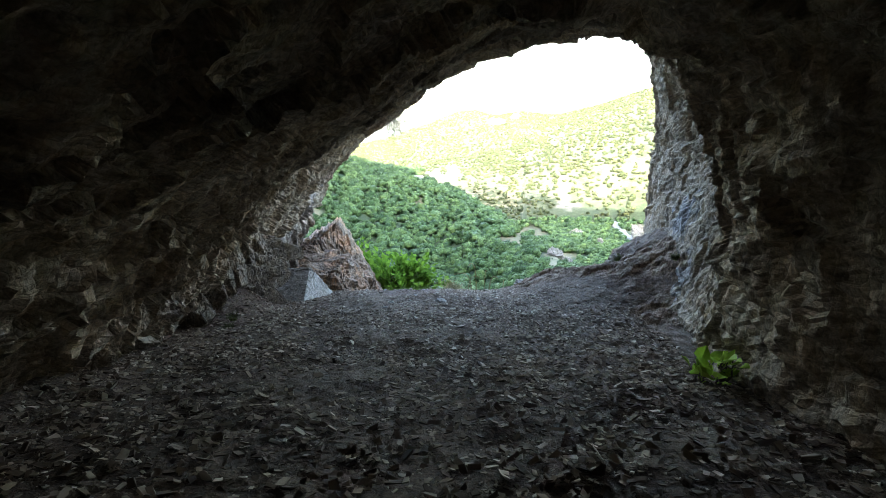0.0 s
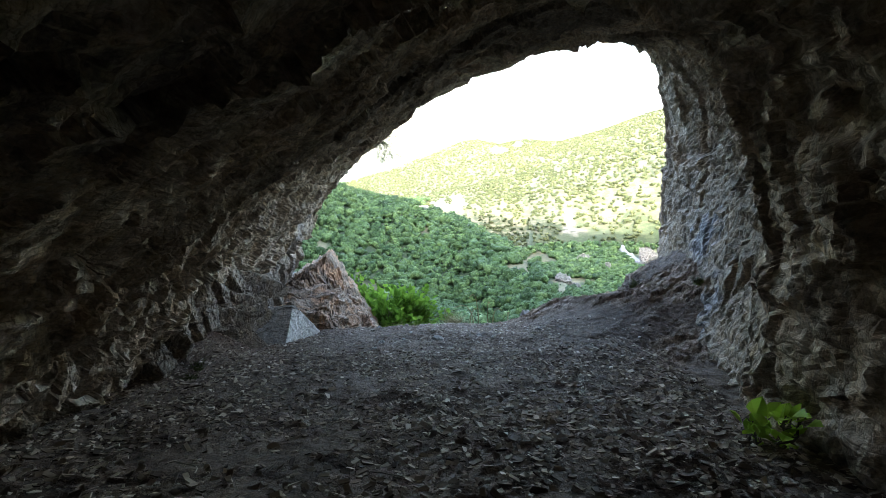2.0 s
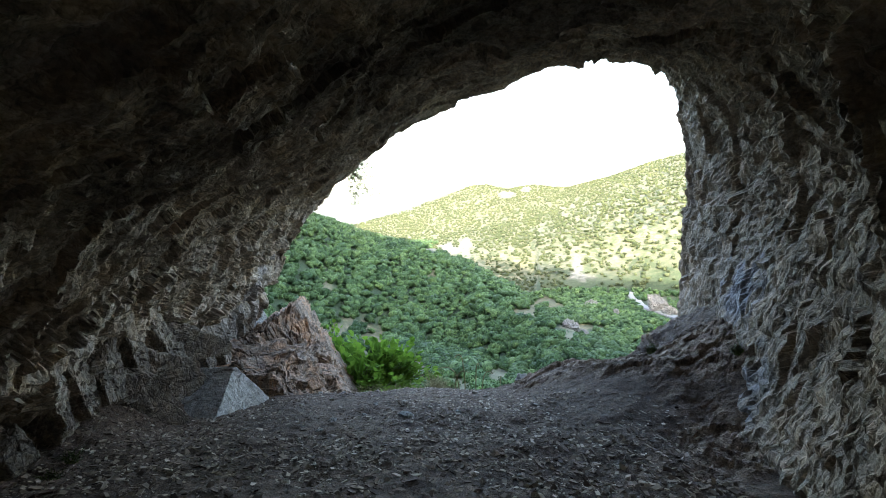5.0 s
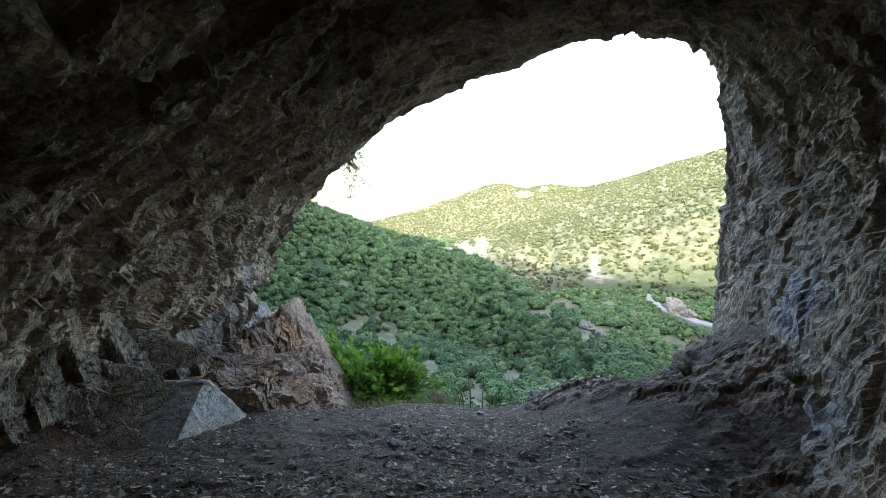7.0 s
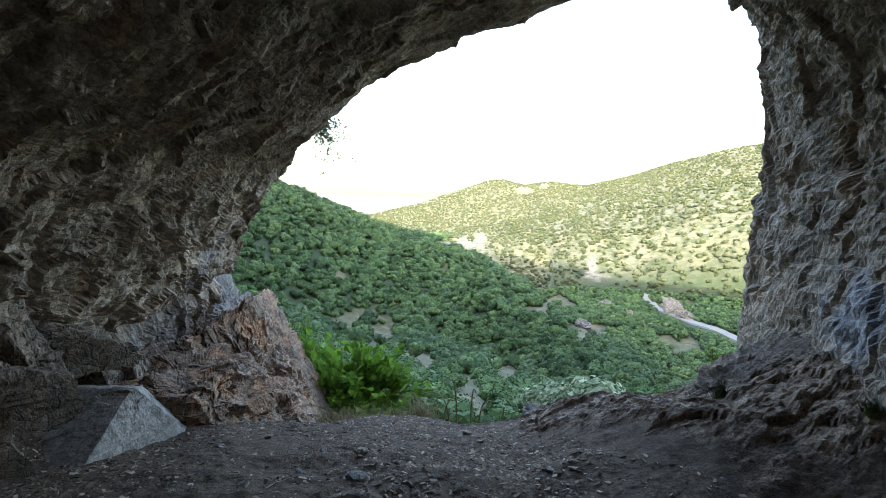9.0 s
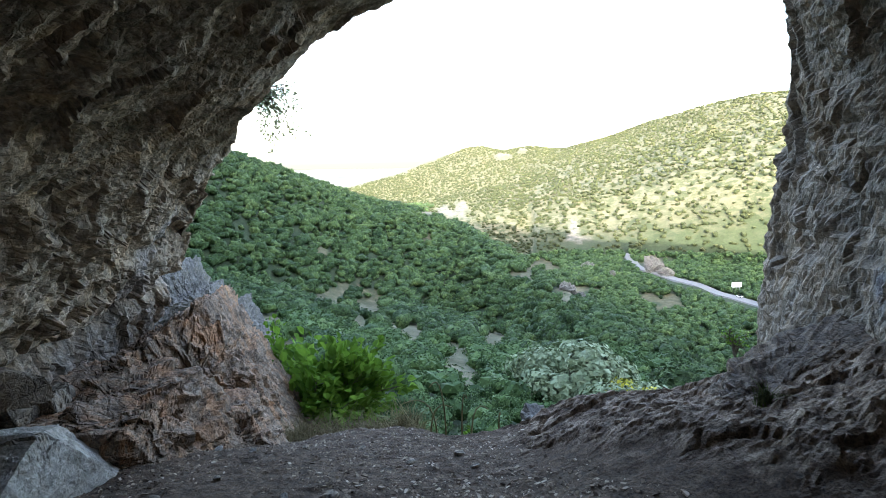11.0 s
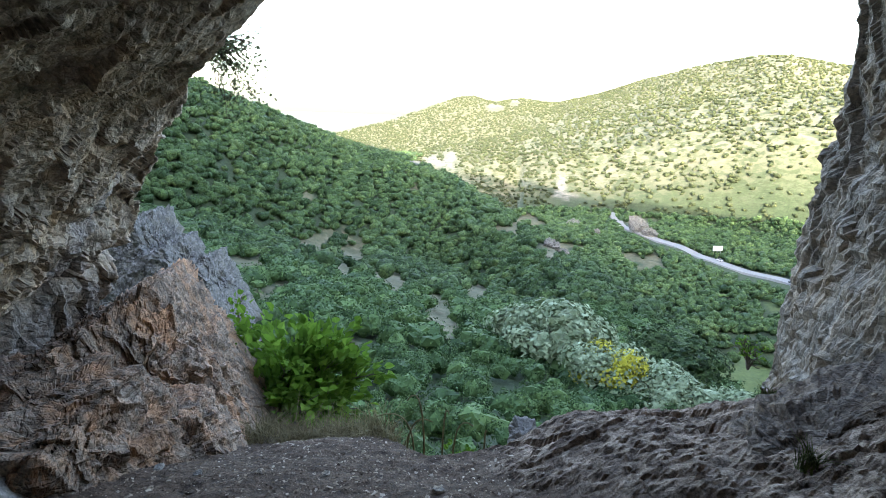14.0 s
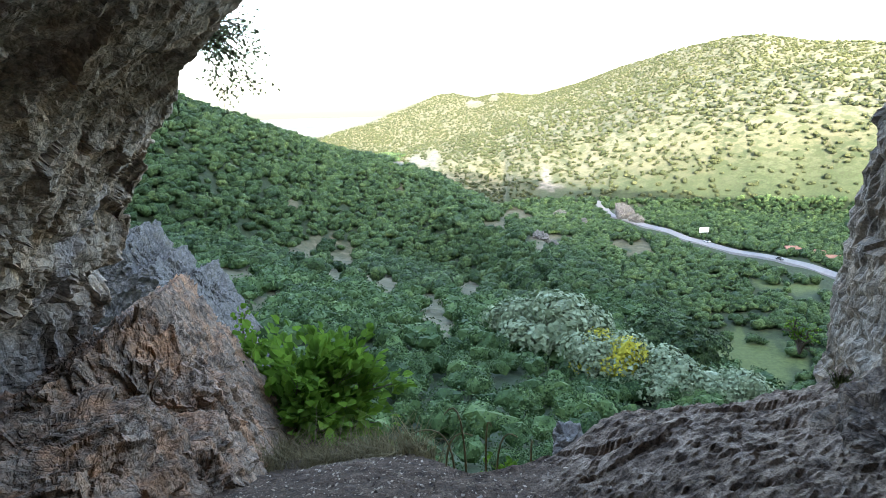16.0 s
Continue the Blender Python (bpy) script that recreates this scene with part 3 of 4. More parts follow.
def build_mountain():
    nx, nh = 240, 110
    x = np.concatenate([np.linspace(-420, -14, 70), np.linspace(-13.5, 14, 100), np.linspace(14.5, 420, 70)])
    h = np.concatenate([np.linspace(-45, 20, 70), np.linspace(22, 200, 30), np.linspace(198, -40, 10)])
    back_y = np.concatenate([10.4 - (h[:70] - 2) * 0.13 - np.maximum(h[:70] - 6, 0) * 0.5, np.linspace(0, -150, 30), np.linspace(-170, -520, 10)])
    X = np.repeat(x[None], nh, 0)
    Z = np.repeat(h[:, None], nx, 1)
    Y = np.repeat(back_y[:, None], nx, 1)
    Z = np.where(Z > 20, 20 + (Z - 20) * (skyline(X) - 20) / 180, Z)
    p = np.stack([X, Y, Z], -1).reshape(-1, 3)
    p[:, 1] += fbm(p * 0.25, 4, 131) * 0.5 + facets(p * 0.5, 133) * 0.4
    p[:, 1] += -np.abs(p[:, 0]) * 0.12 * (np.abs(p[:, 0]) > 0)
    q = grid_faces(nh, nx)
    c = p[q].mean(1)
    hole = ((c[:, 0] - 0.6) / 6.0) ** 2 + ((c[:, 2] - 0.2) / 5.2) ** 2 < 1
    below = (np.abs(c[:, 0] - 0.6) < 4.5) & (c[:, 2] < 0.2)
    return mesh_from("mountain", p, q[~(hole | below)], PALE_ROCK)


tagged(new("backdrop_mountain", build_mountain()), "steep limestone mountain above the cave mouth", "mountain", kind="structure")


# ---- trees as many leaf clumps ----
def ico(level):
    bm = bmesh.new()
    bmesh.ops.create_icosphere(bm, subdivisions=level, radius=1)
    v = np.array([x.co[:] for x in bm.verts])
    f = np.array([[x.index for x in q.verts] for q in bm.faces])
    bm.free()
    return v, f


def crown_template(rng, count, leaf, lobes=5, squash=0.85, level=2, core=0.62, jitter=0.36):
    """A lumpy leaf mass with loose leaf clumps standing off it; about 1 high and 1 wide, on z 0. Vertices and triangles."""
    centres = np.stack([rng.normal(0, 0.19, lobes), rng.normal(0, 0.19, lobes), rng.uniform(0.36, 0.7, lobes)], 1)
    radii = rng.uniform(0.2, 0.32, lobes)
    dirs, tri = ico(level)
    mid = centres.mean(0)
    reach = np.zeros(len(dirs))
    for c, r in zip(centres, radii):
        o = c - mid
        b = dirs @ o
        disc = b * b - o @ o + r * r
        reach = np.maximum(reach, np.where(disc > 0, b + np.sqrt(np.maximum(disc, 0)), 0))
    reach = np.maximum(reach, 0.14) * rng.uniform(core, core * (1 + 2 * jitter), len(dirs))
    mass = mid + dirs * reach[:, None]
    mass[:, 2] = np.maximum(mass[:, 2] * squash, 0.02)
    which = rng.integers(0, lobes, count)
    d = rng.normal(0, 1, (count, 3))
    d[:, 2] = np.abs(d[:, 2]) * 0.95 - 0.25
    d /= np.linalg.norm(d, axis=1, keepdims=True)
    at = centres[which] + d * (radii[which] * rng.uniform(0.9, 1.1, count))[:, None]
    at[:, 2] = np.maximum(at[:, 2] * squash, 0.05)
    n = d + rng.normal(0, 0.3, (count, 3))
    n /= np.linalg.norm(n, axis=1, keepdims=True)
    side = np.cross(n, rng.normal(0, 1, (count, 3)))
    side /= np.linalg.norm(side, axis=1, keepdims=True)
    up = np.cross(n, side)
    s = (leaf * rng.uniform(0.6, 1.35, count))[:, None]
    v = np.stack([at - side * s - up * s * 0.6, at + side * s - up * s * 0.6, at + up * s * 1.1], 1).reshape(-1, 3)
    i = np.arange(count)[:, None] * 3 + len(mass)
    return np.concatenate([mass, v]), np.concatenate([tri, i + [0, 1, 2]])


def scatter_crowns(name, az, r, size, templates, mat, rng, sink=0.1, rounded=False):
    z = land_height(az, r)
    x, y = HUB[0] + r * np.sin(np.radians(az)), HUB[1] + r * np.cos(np.radians(az))
    pick = rng.integers(0, len(templates), len(az))
    turn = rng.uniform(0, 2 * np.pi, len(az))
    wide = rng.uniform(0.85, 1.12, len(az))
    out, faces, total = [], [], 0
    for k, (t, tri) in enumerate(templates):
        m = pick == k
        ca, sa = np.cos(turn[m]), np.sin(turn[m])
        s, w = size[m], wide[m]
        vx = (t[None, :, 0] * ca[:, None] - t[None, :, 1] * sa[:, None]) * (s * w)[:, None] + x[m][:, None]
        vy = (t[None, :, 0] * sa[:, None] + t[None, :, 1] * ca[:, None]) * (s * w)[:, None] + y[m][:, None]
        vz = (t[None, :, 2] - sink) * s[:, None] + z[m][:, None]
        out.append(np.stack([vx, vy, vz], -1).reshape(-1, 3))
        faces.append((np.arange(m.sum())[:, None, None] * len(t) + tri[None]).reshape(-1, 3) + total)
        total += len(out[-1])
    return mesh_from(name, np.concatenate(out), np.concatenate(faces), mat, rounded)


def keep_off(az, r, el, rng, tables):
    keep = np.ones(len(az), bool)
    for table, seed in tables:
        keep &= spots(az, el + 0.35, [(a, e, w * 1.3, h * 1.5) for a, e, w, h in table], seed, 0.6) < rng.uniform(0.02, 0.7, len(az))
    return keep


ROAD = [(16.9, 522), (17.4, 505), (18.2, 476), (21.8, 437), (26.3, 403), (31.5, 372), (36.9, 345), (46, 320)]


def off_road(az, r, gap):
    ra = np.interp(az, [a for a, d in ROAD], [d for a, d in ROAD])
    return (r < ra - 3 * gap) | (r > ra + gap) | (az < 16.5)


def build_forest():
    rng = np.random.default_rng(4)
    shrub_t = [crown_template(rng, 1500, 0.022, 12, 1.0, 2, 0.45) for _ in range(4)]
    close_t = [crown_template(rng, 800, 0.03, 12, 1.0, 2, 0.55) for _ in range(5)]
    near_t = [crown_template(rng, 190, 0.05, 9, 1.0, 2, 0.6, 0.3) for _ in range(8)]
    mid_t = [crown_template(rng, 60, 0.07, 8, 1.0, 2, 0.66, 0.36) for _ in range(12)]
    spur_t = [crown_template(rng, 18, 0.1, 7, 1.0, 2, 0.68, 0.36) for _ in range(12)]
    far_t = [crown_template(rng, 3, 0.16, 4, 0.8, 1, 0.9, 0.12) for _ in range(8)]
    made = []
    for lo, hi, n, tmpl, name, label in ((8.5, 24, 70, shrub_t, "forest_first_shrubs", "green shrubs on the steep ground under the sill"), (24, 58, 300, close_t, "forest_near_slope", "green broadleaf trees close below the cave"), (58, 130, 1900, near_t, "forest_lower_slope", "dense green broadleaf trees on the slope below the cave")):
        az, r = rng.uniform(-30, 44, n), np.sqrt(rng.uniform(lo ** 2, hi ** 2, n))
        el = elevation(az, r)
        k = keep_off(az, r, el, rng, ((CLEARINGS, 5), (MEADOWS, 7)))
        made.append((name, scatter_crowns("near_trees", az[k], r[k], rng.uniform(2.4, 4.6, k.sum()) * (0.4 if hi < 30 else 0.68 if hi < 60 else 0.9), tmpl, LEAF_NEAR, rng), label))
    for lo, hi, n, tmpl, name, label in ((130, 260, 4000, mid_t, "forest_shaded_slope", "dense dark green forest on the shaded slope"), (260, 528, 17500, spur_t, "forest_shaded_spur", "dense dark green forest covering the shaded spur and valley")):
        az, r = rng.uniform(-28, 44, n), np.sqrt(rng.uniform(lo ** 2, hi ** 2, n))
        el = elevation(az, r)
        crest, crest_r = spur_crest(az)
        seen = (r < crest_r * 1.06) | (el + 1.0 > crest)
        k = keep_off(az, r, el, rng, ((CLEARINGS, 5), (MEADOWS, 7), (WHITES, 6))) & off_road(az, r, 9) & seen
        size = 3.0 + 3.2 * rng.uniform(0, 1, k.sum()) ** 1.8
        made.append((name, scatter_crowns("mid_trees", az[k], r[k], size, tmpl, LEAF_MID, rng, 0.14, True), label))
    n = 30000
    az, r = rng.uniform(-14, 46, n), np.sqrt(rng.uniform(528 ** 2, 1650 ** 2, n))
    el = elevation(az, r)
    k = keep_off(az, r, el, rng, ((WHITES, 6),))
    patch = fbm(np.stack([az * 0.45, el * 1.3, az * 0], 1), 3, 15)
    k &= patch > rng.uniform(-2.3, 0.25, n)
    made.append(("forest_far_hills", scatter_crowns("far_trees", az[k], r[k], rng.uniform(3.2, 7.0, k.sum()), far_t, LEAF_FAR, rng, 0.2, True), "sunlit yellow-green scrub on the far hills"))
    # large trees added to darken the wooded slope that lies in shade
    n = 260
    az = rng.normal(-4.4, 1.0, n)
    r = rng.uniform(840, 1060, n)
    made.append(("forest_shade_patch", scatter_crowns("shade_patch_trees", az, r, rng.uniform(6, 11, n), far_t, LEAF_MID, rng, 0.2, True), "trees added for the shaded wooded slope below the pale scarp"))
    for name, me, label in made:
        tagged(new(name, me), label, "forest", kind="stuff")


build_forest()


# ---- rocks ----
def ground_z(x, y):
    return float(floor_surface(np.array([x]), np.array([y]))[0][0])


def rock_mesh(name, corners_planes, centre, mat, res=40, rough=0.05, cell=5.0, seed=0, bed_turn=(10, 20, 15), thin=1.9):
    """A broken stone: the solid between planes (normal, offset from the centre), with chipped faces."""
    th = np.linspace(0.001, np.pi - 0.001, res)
    ph = np.linspace(0, 2 * np.pi, 2 * res + 1)
    T, P = np.meshgrid(th, ph, indexing="ij")
    d = np.stack([np.sin(T) * np.cos(P), np.sin(T) * np.sin(P), np.cos(T)], -1).reshape(-1, 3)
    reach = np.full(len(d), 50.0)
    for n, off in corners_planes:
        n = np.asarray(n, float)
        n = n / np.linalg.norm(n)
        c = d @ n
        reach = np.minimum(reach, np.where(c > 0.02, off / np.maximum(c, 0.02), 50.0))
    p = d * reach[:, None]
    world_p = p + np.asarray(centre)
    bed = (turned(world_p, *bed_turn) + 0.07 * np.stack([fbm(world_p * 3, 2, 4), fbm(world_p * 3, 2, 5), fbm(world_p * 3, 2, 6)], 1)) * [0.8, 0.8, thin]
    move = rough * (facets(bed * cell, 200 + seed) + 0.5 * facets(bed * cell * 2.7, 210 + seed) + 0.25 * fbm(world_p * cell * 4, 3, 220 + seed))
    p = p + d * move[:, None]
    p = p.reshape(res, 2 * res + 1, 3)
    p[:, -1] = p[:, 0]
    return mesh_from(name, p.reshape(-1, 3), grid_faces(res, 2 * res + 1, True), mat)


def plane_of(centre, a, b, c):
    """The plane through three places as seen from a centre inside."""
    a, b, c, o = (np.asarray(v, float) for v in (a, b, c, centre))
    n = np.cross(b - a, c - a)
    n /= np.linalg.norm(n)
    off = float(n @ (a - o))
    return (n, off) if off > 0 else (-n, -off)


def rock(name, planes, centre, mat, label, category="rock", group="", **kw):
    ob = new(name, rock_mesh(name, planes, centre, mat, **kw))
    ob.location = centre
    return tagged(ob, label, category, group)


def random_planes(rng, size, flat=0.7, count=11):
    planes = []
    for _ in range(count):
        n = rng.normal(0, 1, 3)
        n /= np.linalg.norm(n)
        planes.append((n, float(np.linalg.norm(n * size) * rng.uniform(0.8, 1.1))))
    return planes + [((0, 0, 1), size[2]), ((0, 0, -1), size[2]), ((1, 0.2, 0), size[0]), ((-1, 0.2, 0), size[0]), ((0.2, 1, 0), size[1]), ((0.1, -1, 0), size[1])]


oc = (-2.15, 10.55, -1.75)
rock("rock_outcrop", [plane_of(oc, (-2.0, 10.72, -0.74), (-1.18, 10.5, -2.22), (-1.95, 9.7, -1.3)),
                      plane_of(oc, (-2.0, 10.8, -0.74), (-1.62, 10.98, -1.48), (-1.12, 10.7, -2.3)),
                      plane_of(oc, (-2.3, 9.5, -1.02), (-2.34, 10.27, -1.0), (-2.0, 10.76, -0.76)),
                      ((0, -1, 0.25), 1.1), ((0, 0, -1), 0.9), ((0, 1, 0), 1.4), ((-1, 0, 0), 0.9), ((1, 0, 0), 1.0)],
     oc, OUTCROP, "orange and grey layered limestone outcrop leaning on the cave wall", "rock outcrop", res=170, rough=0.075, cell=4.2, seed=1, bed_turn=(0, -60, 12), thin=2.4)
lc = (-1.95, 9.25, -1.55)
rock("rock_ledge", [plane_of(lc, (-1.5, 9.0, -1.5), (-1.42, 9.8, -1.45), (-1.7, 9.1, -1.15)), ((0.1, -0.1, 1), 0.42), ((0.4, -1, 0.2), 0.6), ((0, 1, 0), 0.6), ((-1, 0, 0), 0.7), ((0, 0, -1), 0.6)],
     lc, OUTCROP, "blocky orange-brown limestone ledge beside the floor", "rock", res=110, rough=0.06, cell=3.6, seed=2)
lc = (-1.45, 9.9, -1.85)
rock("rock_ledge", [((0.6, -0.7, 0.5), 0.3), ((0.9, 0.2, 0.5), 0.3), ((0, 0, 1), 0.3), ((0, 1, 0), 0.5), ((-1, 0, 0), 0.4), ((0, 0, -1), 0.4), ((0, -1, 0), 0.4)],
     lc, OUTCROP, "cracked orange limestone block at the sill's edge", "rock", res=80, rough=0.05, cell=4.6, seed=3)
# broken blocks along the outcrop's foot
rng = np.random.default_rng(61)
for k, (bx, by, bz, sx, sy, sz) in enumerate([(-1.95, 8.95, -1.3, 0.3, 0.28, 0.14), (-1.78, 9.2, -1.5, 0.24, 0.26, 0.18), (-1.64, 9.5, -1.62, 0.2, 0.24, 0.18), (-1.52, 9.78, -1.76, 0.18, 0.2, 0.16),
                                              (-1.4, 10.05, -1.9, 0.18, 0.2, 0.16), (-1.27, 10.3, -2.08, 0.16, 0.18, 0.14), (-1.95, 9.6, -1.25, 0.24, 0.24, 0.12), (-1.72, 9.92, -1.52, 0.18, 0.2, 0.15), (-1.5, 10.25, -1.85, 0.16, 0.16, 0.16)]):
    ob = rock("ledge_block", random_planes(rng, np.array([sx, sy, sz]), count=7), (bx, by, bz), OUTCROP, "broken orange-brown limestone block in the ledge", "rock", "blocks of the ledge", res=46, rough=0.02, cell=6, seed=640 + k)
    ob.rotation_euler = (rng.uniform(-0.25, 0.25), rng.uniform(0.0, 0.4), rng.uniform(-0.5, 0.5))
bc = (-2.1, 8.2, -1.4)
apex = (-1.97, 8.27, -0.96)
rock("boulder", [plane_of(bc, apex, (-1.9, 7.5, -1.36), (-1.7, 8.66, -1.46)), plane_of(bc, apex, (-1.92, 7.5, -1.34), (-2.5, 8.0, -1.06)),
                 plane_of(bc, apex, (-1.74, 8.64, -1.44), (-2.15, 8.9, -1.2)), ((0, 0.3, 1), 0.43), ((-0.3, 0.8, 0.6), 0.5), ((-1, 0, 0), 0.6), ((0, 0, -1), 0.3), ((0, 1, 0), 0.7), ((0, -1, 0), 0.72)],
     bc, PALE_ROCK, "pale grey angular boulder with a smooth broken face", "boulder", res=80, rough=0.014, cell=4.0, seed=4)
bc = (-2.62, 8.45, -0.72)
rock("wall_slab", [((0.75, -0.65, 0.1), 0.2), ((0.3, 0.3, 1), 0.17), ((0, -1, -0.2), 0.2), ((0, 1, 0.1), 0.2), ((0, 0, -1), 0.2), ((-1, 0, 0), 0.4), ((0.5, -0.5, 0.7), 0.2)],
     bc, WALL_BLOCK, "smooth grey slab standing against the cave wall", "boulder", res=44, rough=0.03, cell=4.0, seed=5)
bc = (-2.7, 7.75, -0.9)
rock("wall_slab", [((0.8, -0.55, 0.15), 0.24), ((0.2, 0.3, 1), 0.26), ((0, -1, -0.2), 0.24), ((0, 1, 0.1), 0.26), ((0, 0, -1), 0.4), ((-1, 0, 0), 0.4)],
     bc, WALL_BLOCK, "brown angular block at the foot of the wall", "boulder", res=44, rough=0.03, cell=4.5, seed=6)
bc = (-2.75, 7.15, -0.95)
rock("wall_slab", [((0.7, -0.6, 0.3), 0.25), ((0.2, 0.1, 1), 0.3), ((0, -1, -0.1), 0.3), ((0, 1, 0.1), 0.24), ((0, 0, -1), 0.4), ((-1, 0, 0), 0.4)],
     bc, WALL_BLOCK, "grey split block at the foot of the wall", "boulder", res=44, rough=0.035, cell=4.5, seed=7)
# upright split blocks along the foot of the wall
rng = np.random.default_rng(67)
for k, (bx, by, h) in enumerate([(-2.66, 5.9, 0.2), (-2.66, 6.3, 0.26), (-2.68, 6.65, 0.3), (-2.68, 7.0, 0.28), (-2.7, 7.45, 0.34), (-2.66, 8.05, 0.32), (-2.6, 8.75, 0.28), (-2.5, 9.1, 0.24)]):
    size = np.array([rng.uniform(0.13, 0.18), rng.uniform(0.13, 0.2), h])
    ob = rock("wall_slab", random_planes(rng, size, count=6), (bx, by, ground_z(bx, by) + h * 0.55), WALL_BLOCK, "grey-brown split slab standing at the wall's foot", "boulder", "slabs along the wall", res=44, rough=0.03, cell=5, seed=670 + k)
    ob.rotation_euler = (rng.uniform(0.1, 0.4), rng.uniform(-0.4, -0.1), rng.uniform(-0.4, 0.4))
rock("sill_stone", [((0.3, -0.5, 0.8), 0.07), ((-0.6, -0.5, 0.5), 0.1), ((0.9, 0, 0.3), 0.12), ((0, 1, 0.2), 0.14), ((0, 0, -1), 0.2), ((-1, 0.3, 0), 0.14)],
     (1.42, 10.0, ground_z(1.42, 10.0) + 0.04), PALE_ROCK, "pale pointed stone on the edge of the sill", "stone", res=30, rough=0.02, cell=7, seed=8)
rock("bank_boulder", [plane_of((2.85, 8.5, -1.2), (2.35, 8.2, -1.1), (2.4, 8.55, -1.05), (3.26, 8.4, -0.62)), ((-0.5, -0.8, 0.5), 0.34), ((-0.9, 0.4, 0.3), 0.42), ((0, 1, 0.2), 0.6), ((1, 0, 0), 0.6), ((0, 0, -1), 0.4), ((0, -1, 0), 0.5)],
     (2.85, 8.5, -1.2), DARK_ROCK, "dark layered rock bulging from the wall's foot", "rock", res=70, rough=0.06, cell=4.5, seed=9)

# loose stones lying on the earth
rng = np.random.default_rng(21)
for k in range(46):
    sx, sy = rng.uniform(-1.9, 1.9), rng.uniform(2.6, 9.3)
    if k < 16:
        sx, sy = rng.uniform(-2.3, 0.9), rng.uniform(7.4, 9.4)
    if -2.6 < sx < -1.35 and sy > 7.6:
        continue
    s = rng.uniform(0.014, 0.035) if k > 5 else rng.uniform(0.035, 0.055)
    h = float(floor_surface(np.array([sx]), np.array([sy]))[0][0])
    size = np.array([s * rng.uniform(1, 1.8), s, s * rng.uniform(0.35, 0.7)])
    ob = rock("loose_stone", random_planes(rng, size), (sx, sy, h + size[2] * 0.45), PALE_ROCK if k % 5 == 0 else ROCK,
              "grey angular stone lying on the dark earth", "stone", "loose stones on the floor", res=9, rough=s * 0.12, cell=12, seed=30 + k)
    ob.rotation_euler = (rng.uniform(-0.2, 0.2), rng.uniform(-0.2, 0.2), rng.uniform(0, 6.3))

# bluish crag of tilted slabs beyond the mouth
for k, (cx, cy, cz, w, d, h, tilt) in enumerate((a + 0.4, b, c - 0.7, e * 0.62, f, g * 0.6, i) for a, b, c, e, f, g, i in [(-7.3, 22.0, -3.0, 0.55, 0.9, 1.1, 24), (-6.5, 22.3, -3.5, 0.5, 0.9, 1.05, 26), (-6.0, 21.8, -4.6, 0.45, 0.8, 1.1, 28),
                                                 (-7.1, 21.6, -5.2, 0.8, 0.9, 1.4, 20), (-5.3, 21.9, -5.8, 0.45, 0.7, 0.9, 32), (-6.2, 21.5, -6.6, 0.9, 0.9, 1.4, 22), (-4.8, 21.6, -6.9, 0.5, 0.7, 0.9, 30), (-8.3, 22.3, -2.6, 0.8, 1.0, 1.6, 20), (-8.7, 21.8, -4.4, 1.0, 0.9, 1.8, 18), (-7.6, 21.3, -6.6, 0.9, 0.9, 1.6, 22)]):
    s = math.sin(radians(tilt))
    c = math.cos(radians(tilt))
    rock("crag_slab", [((c, -0.15, s), w), ((-c, 0.1, -s), w), ((-s, 0, c), h), ((s, 0, -c), h + 1.2), ((0.1, -1, 0.15), d), ((0, 1, 0), d)],
         (cx, cy, cz), BLUE_ROCK, "blue-grey tilted limestone slab of the crag outside", "rock", "slabs of the crag", res=80, rough=0.13, cell=2.8, seed=90 + k, bed_turn=(0, -50, 20), thin=1.8)


# ---- stone chips and litter over the whole floor ----
def build_chips():
    rng = np.random.default_rng(8)
    n = 62000
    x, y = rng.uniform(-2.7, 2.6, n), rng.uniform(0.2, 10.2, n)
    keep = (y < sill(x) - 0.05) & (x < np.interp(y, [0, 4, 5, 7, 8, 10], [1.8, 2.0, 2.1, 2.4, 1.6, 1.2]))
    patch = fbm(np.stack([x * 1.1, y * 1.1, x * 0], 1), 3, 88)
    keep &= patch > rng.uniform(-1.3, 0.35, n) + smooth(y, 6.5, 9.0) * 0.35
    x, y = x[keep], y[keep]
    n = len(x)
    z, bare = floor_surface(x, y)
    big = rng.uniform(0, 1, n) ** 3
    s = (0.0045 + 0.015 * big) * np.interp(y, [5.5, 8.5, 10], [1.0, 0.6, 0.45])
    size = np.stack([s * rng.uniform(1.0, 2.4, n), s, s * rng.uniform(0.15, 0.45, n)], 1)
    box = np.array([[a, b, c] for a in (-1, 1) for b in (-1, 1) for c in (-1, 1)], float)
    v = box[None] * size[:, None, :] * rng.uniform(0.55, 1.15, (n, 8, 3))
    turn = rng.uniform(0, 2 * np.pi, n)
    tip, roll = rng.normal(0, 0.28, n), rng.normal(0, 0.28, n)
    v[..., 2] += v[..., 0] * tip[:, None] + v[..., 1] * roll[:, None]
    ca, sa = np.cos(turn)[:, None], np.sin(turn)[:, None]
    vx, vy = v[..., 0] * ca - v[..., 1] * sa, v[..., 0] * sa + v[..., 1] * ca
    p = np.stack([vx + x[:, None], vy + y[:, None], v[..., 2] + (z + size[:, 2] * 0.5)[:, None]], -1)
    q = np.array([[0, 1, 3, 2], [4, 6, 7, 5], [0, 4, 5, 1], [2, 3, 7, 6], [0, 2, 6, 4], [1, 5, 7, 3]])
    f = (np.arange(n)[:, None, None] * 8 + q[None]).reshape(-1, 4)
    return mesh_from("chips", p.reshape(-1, 3), f, CHIPS)


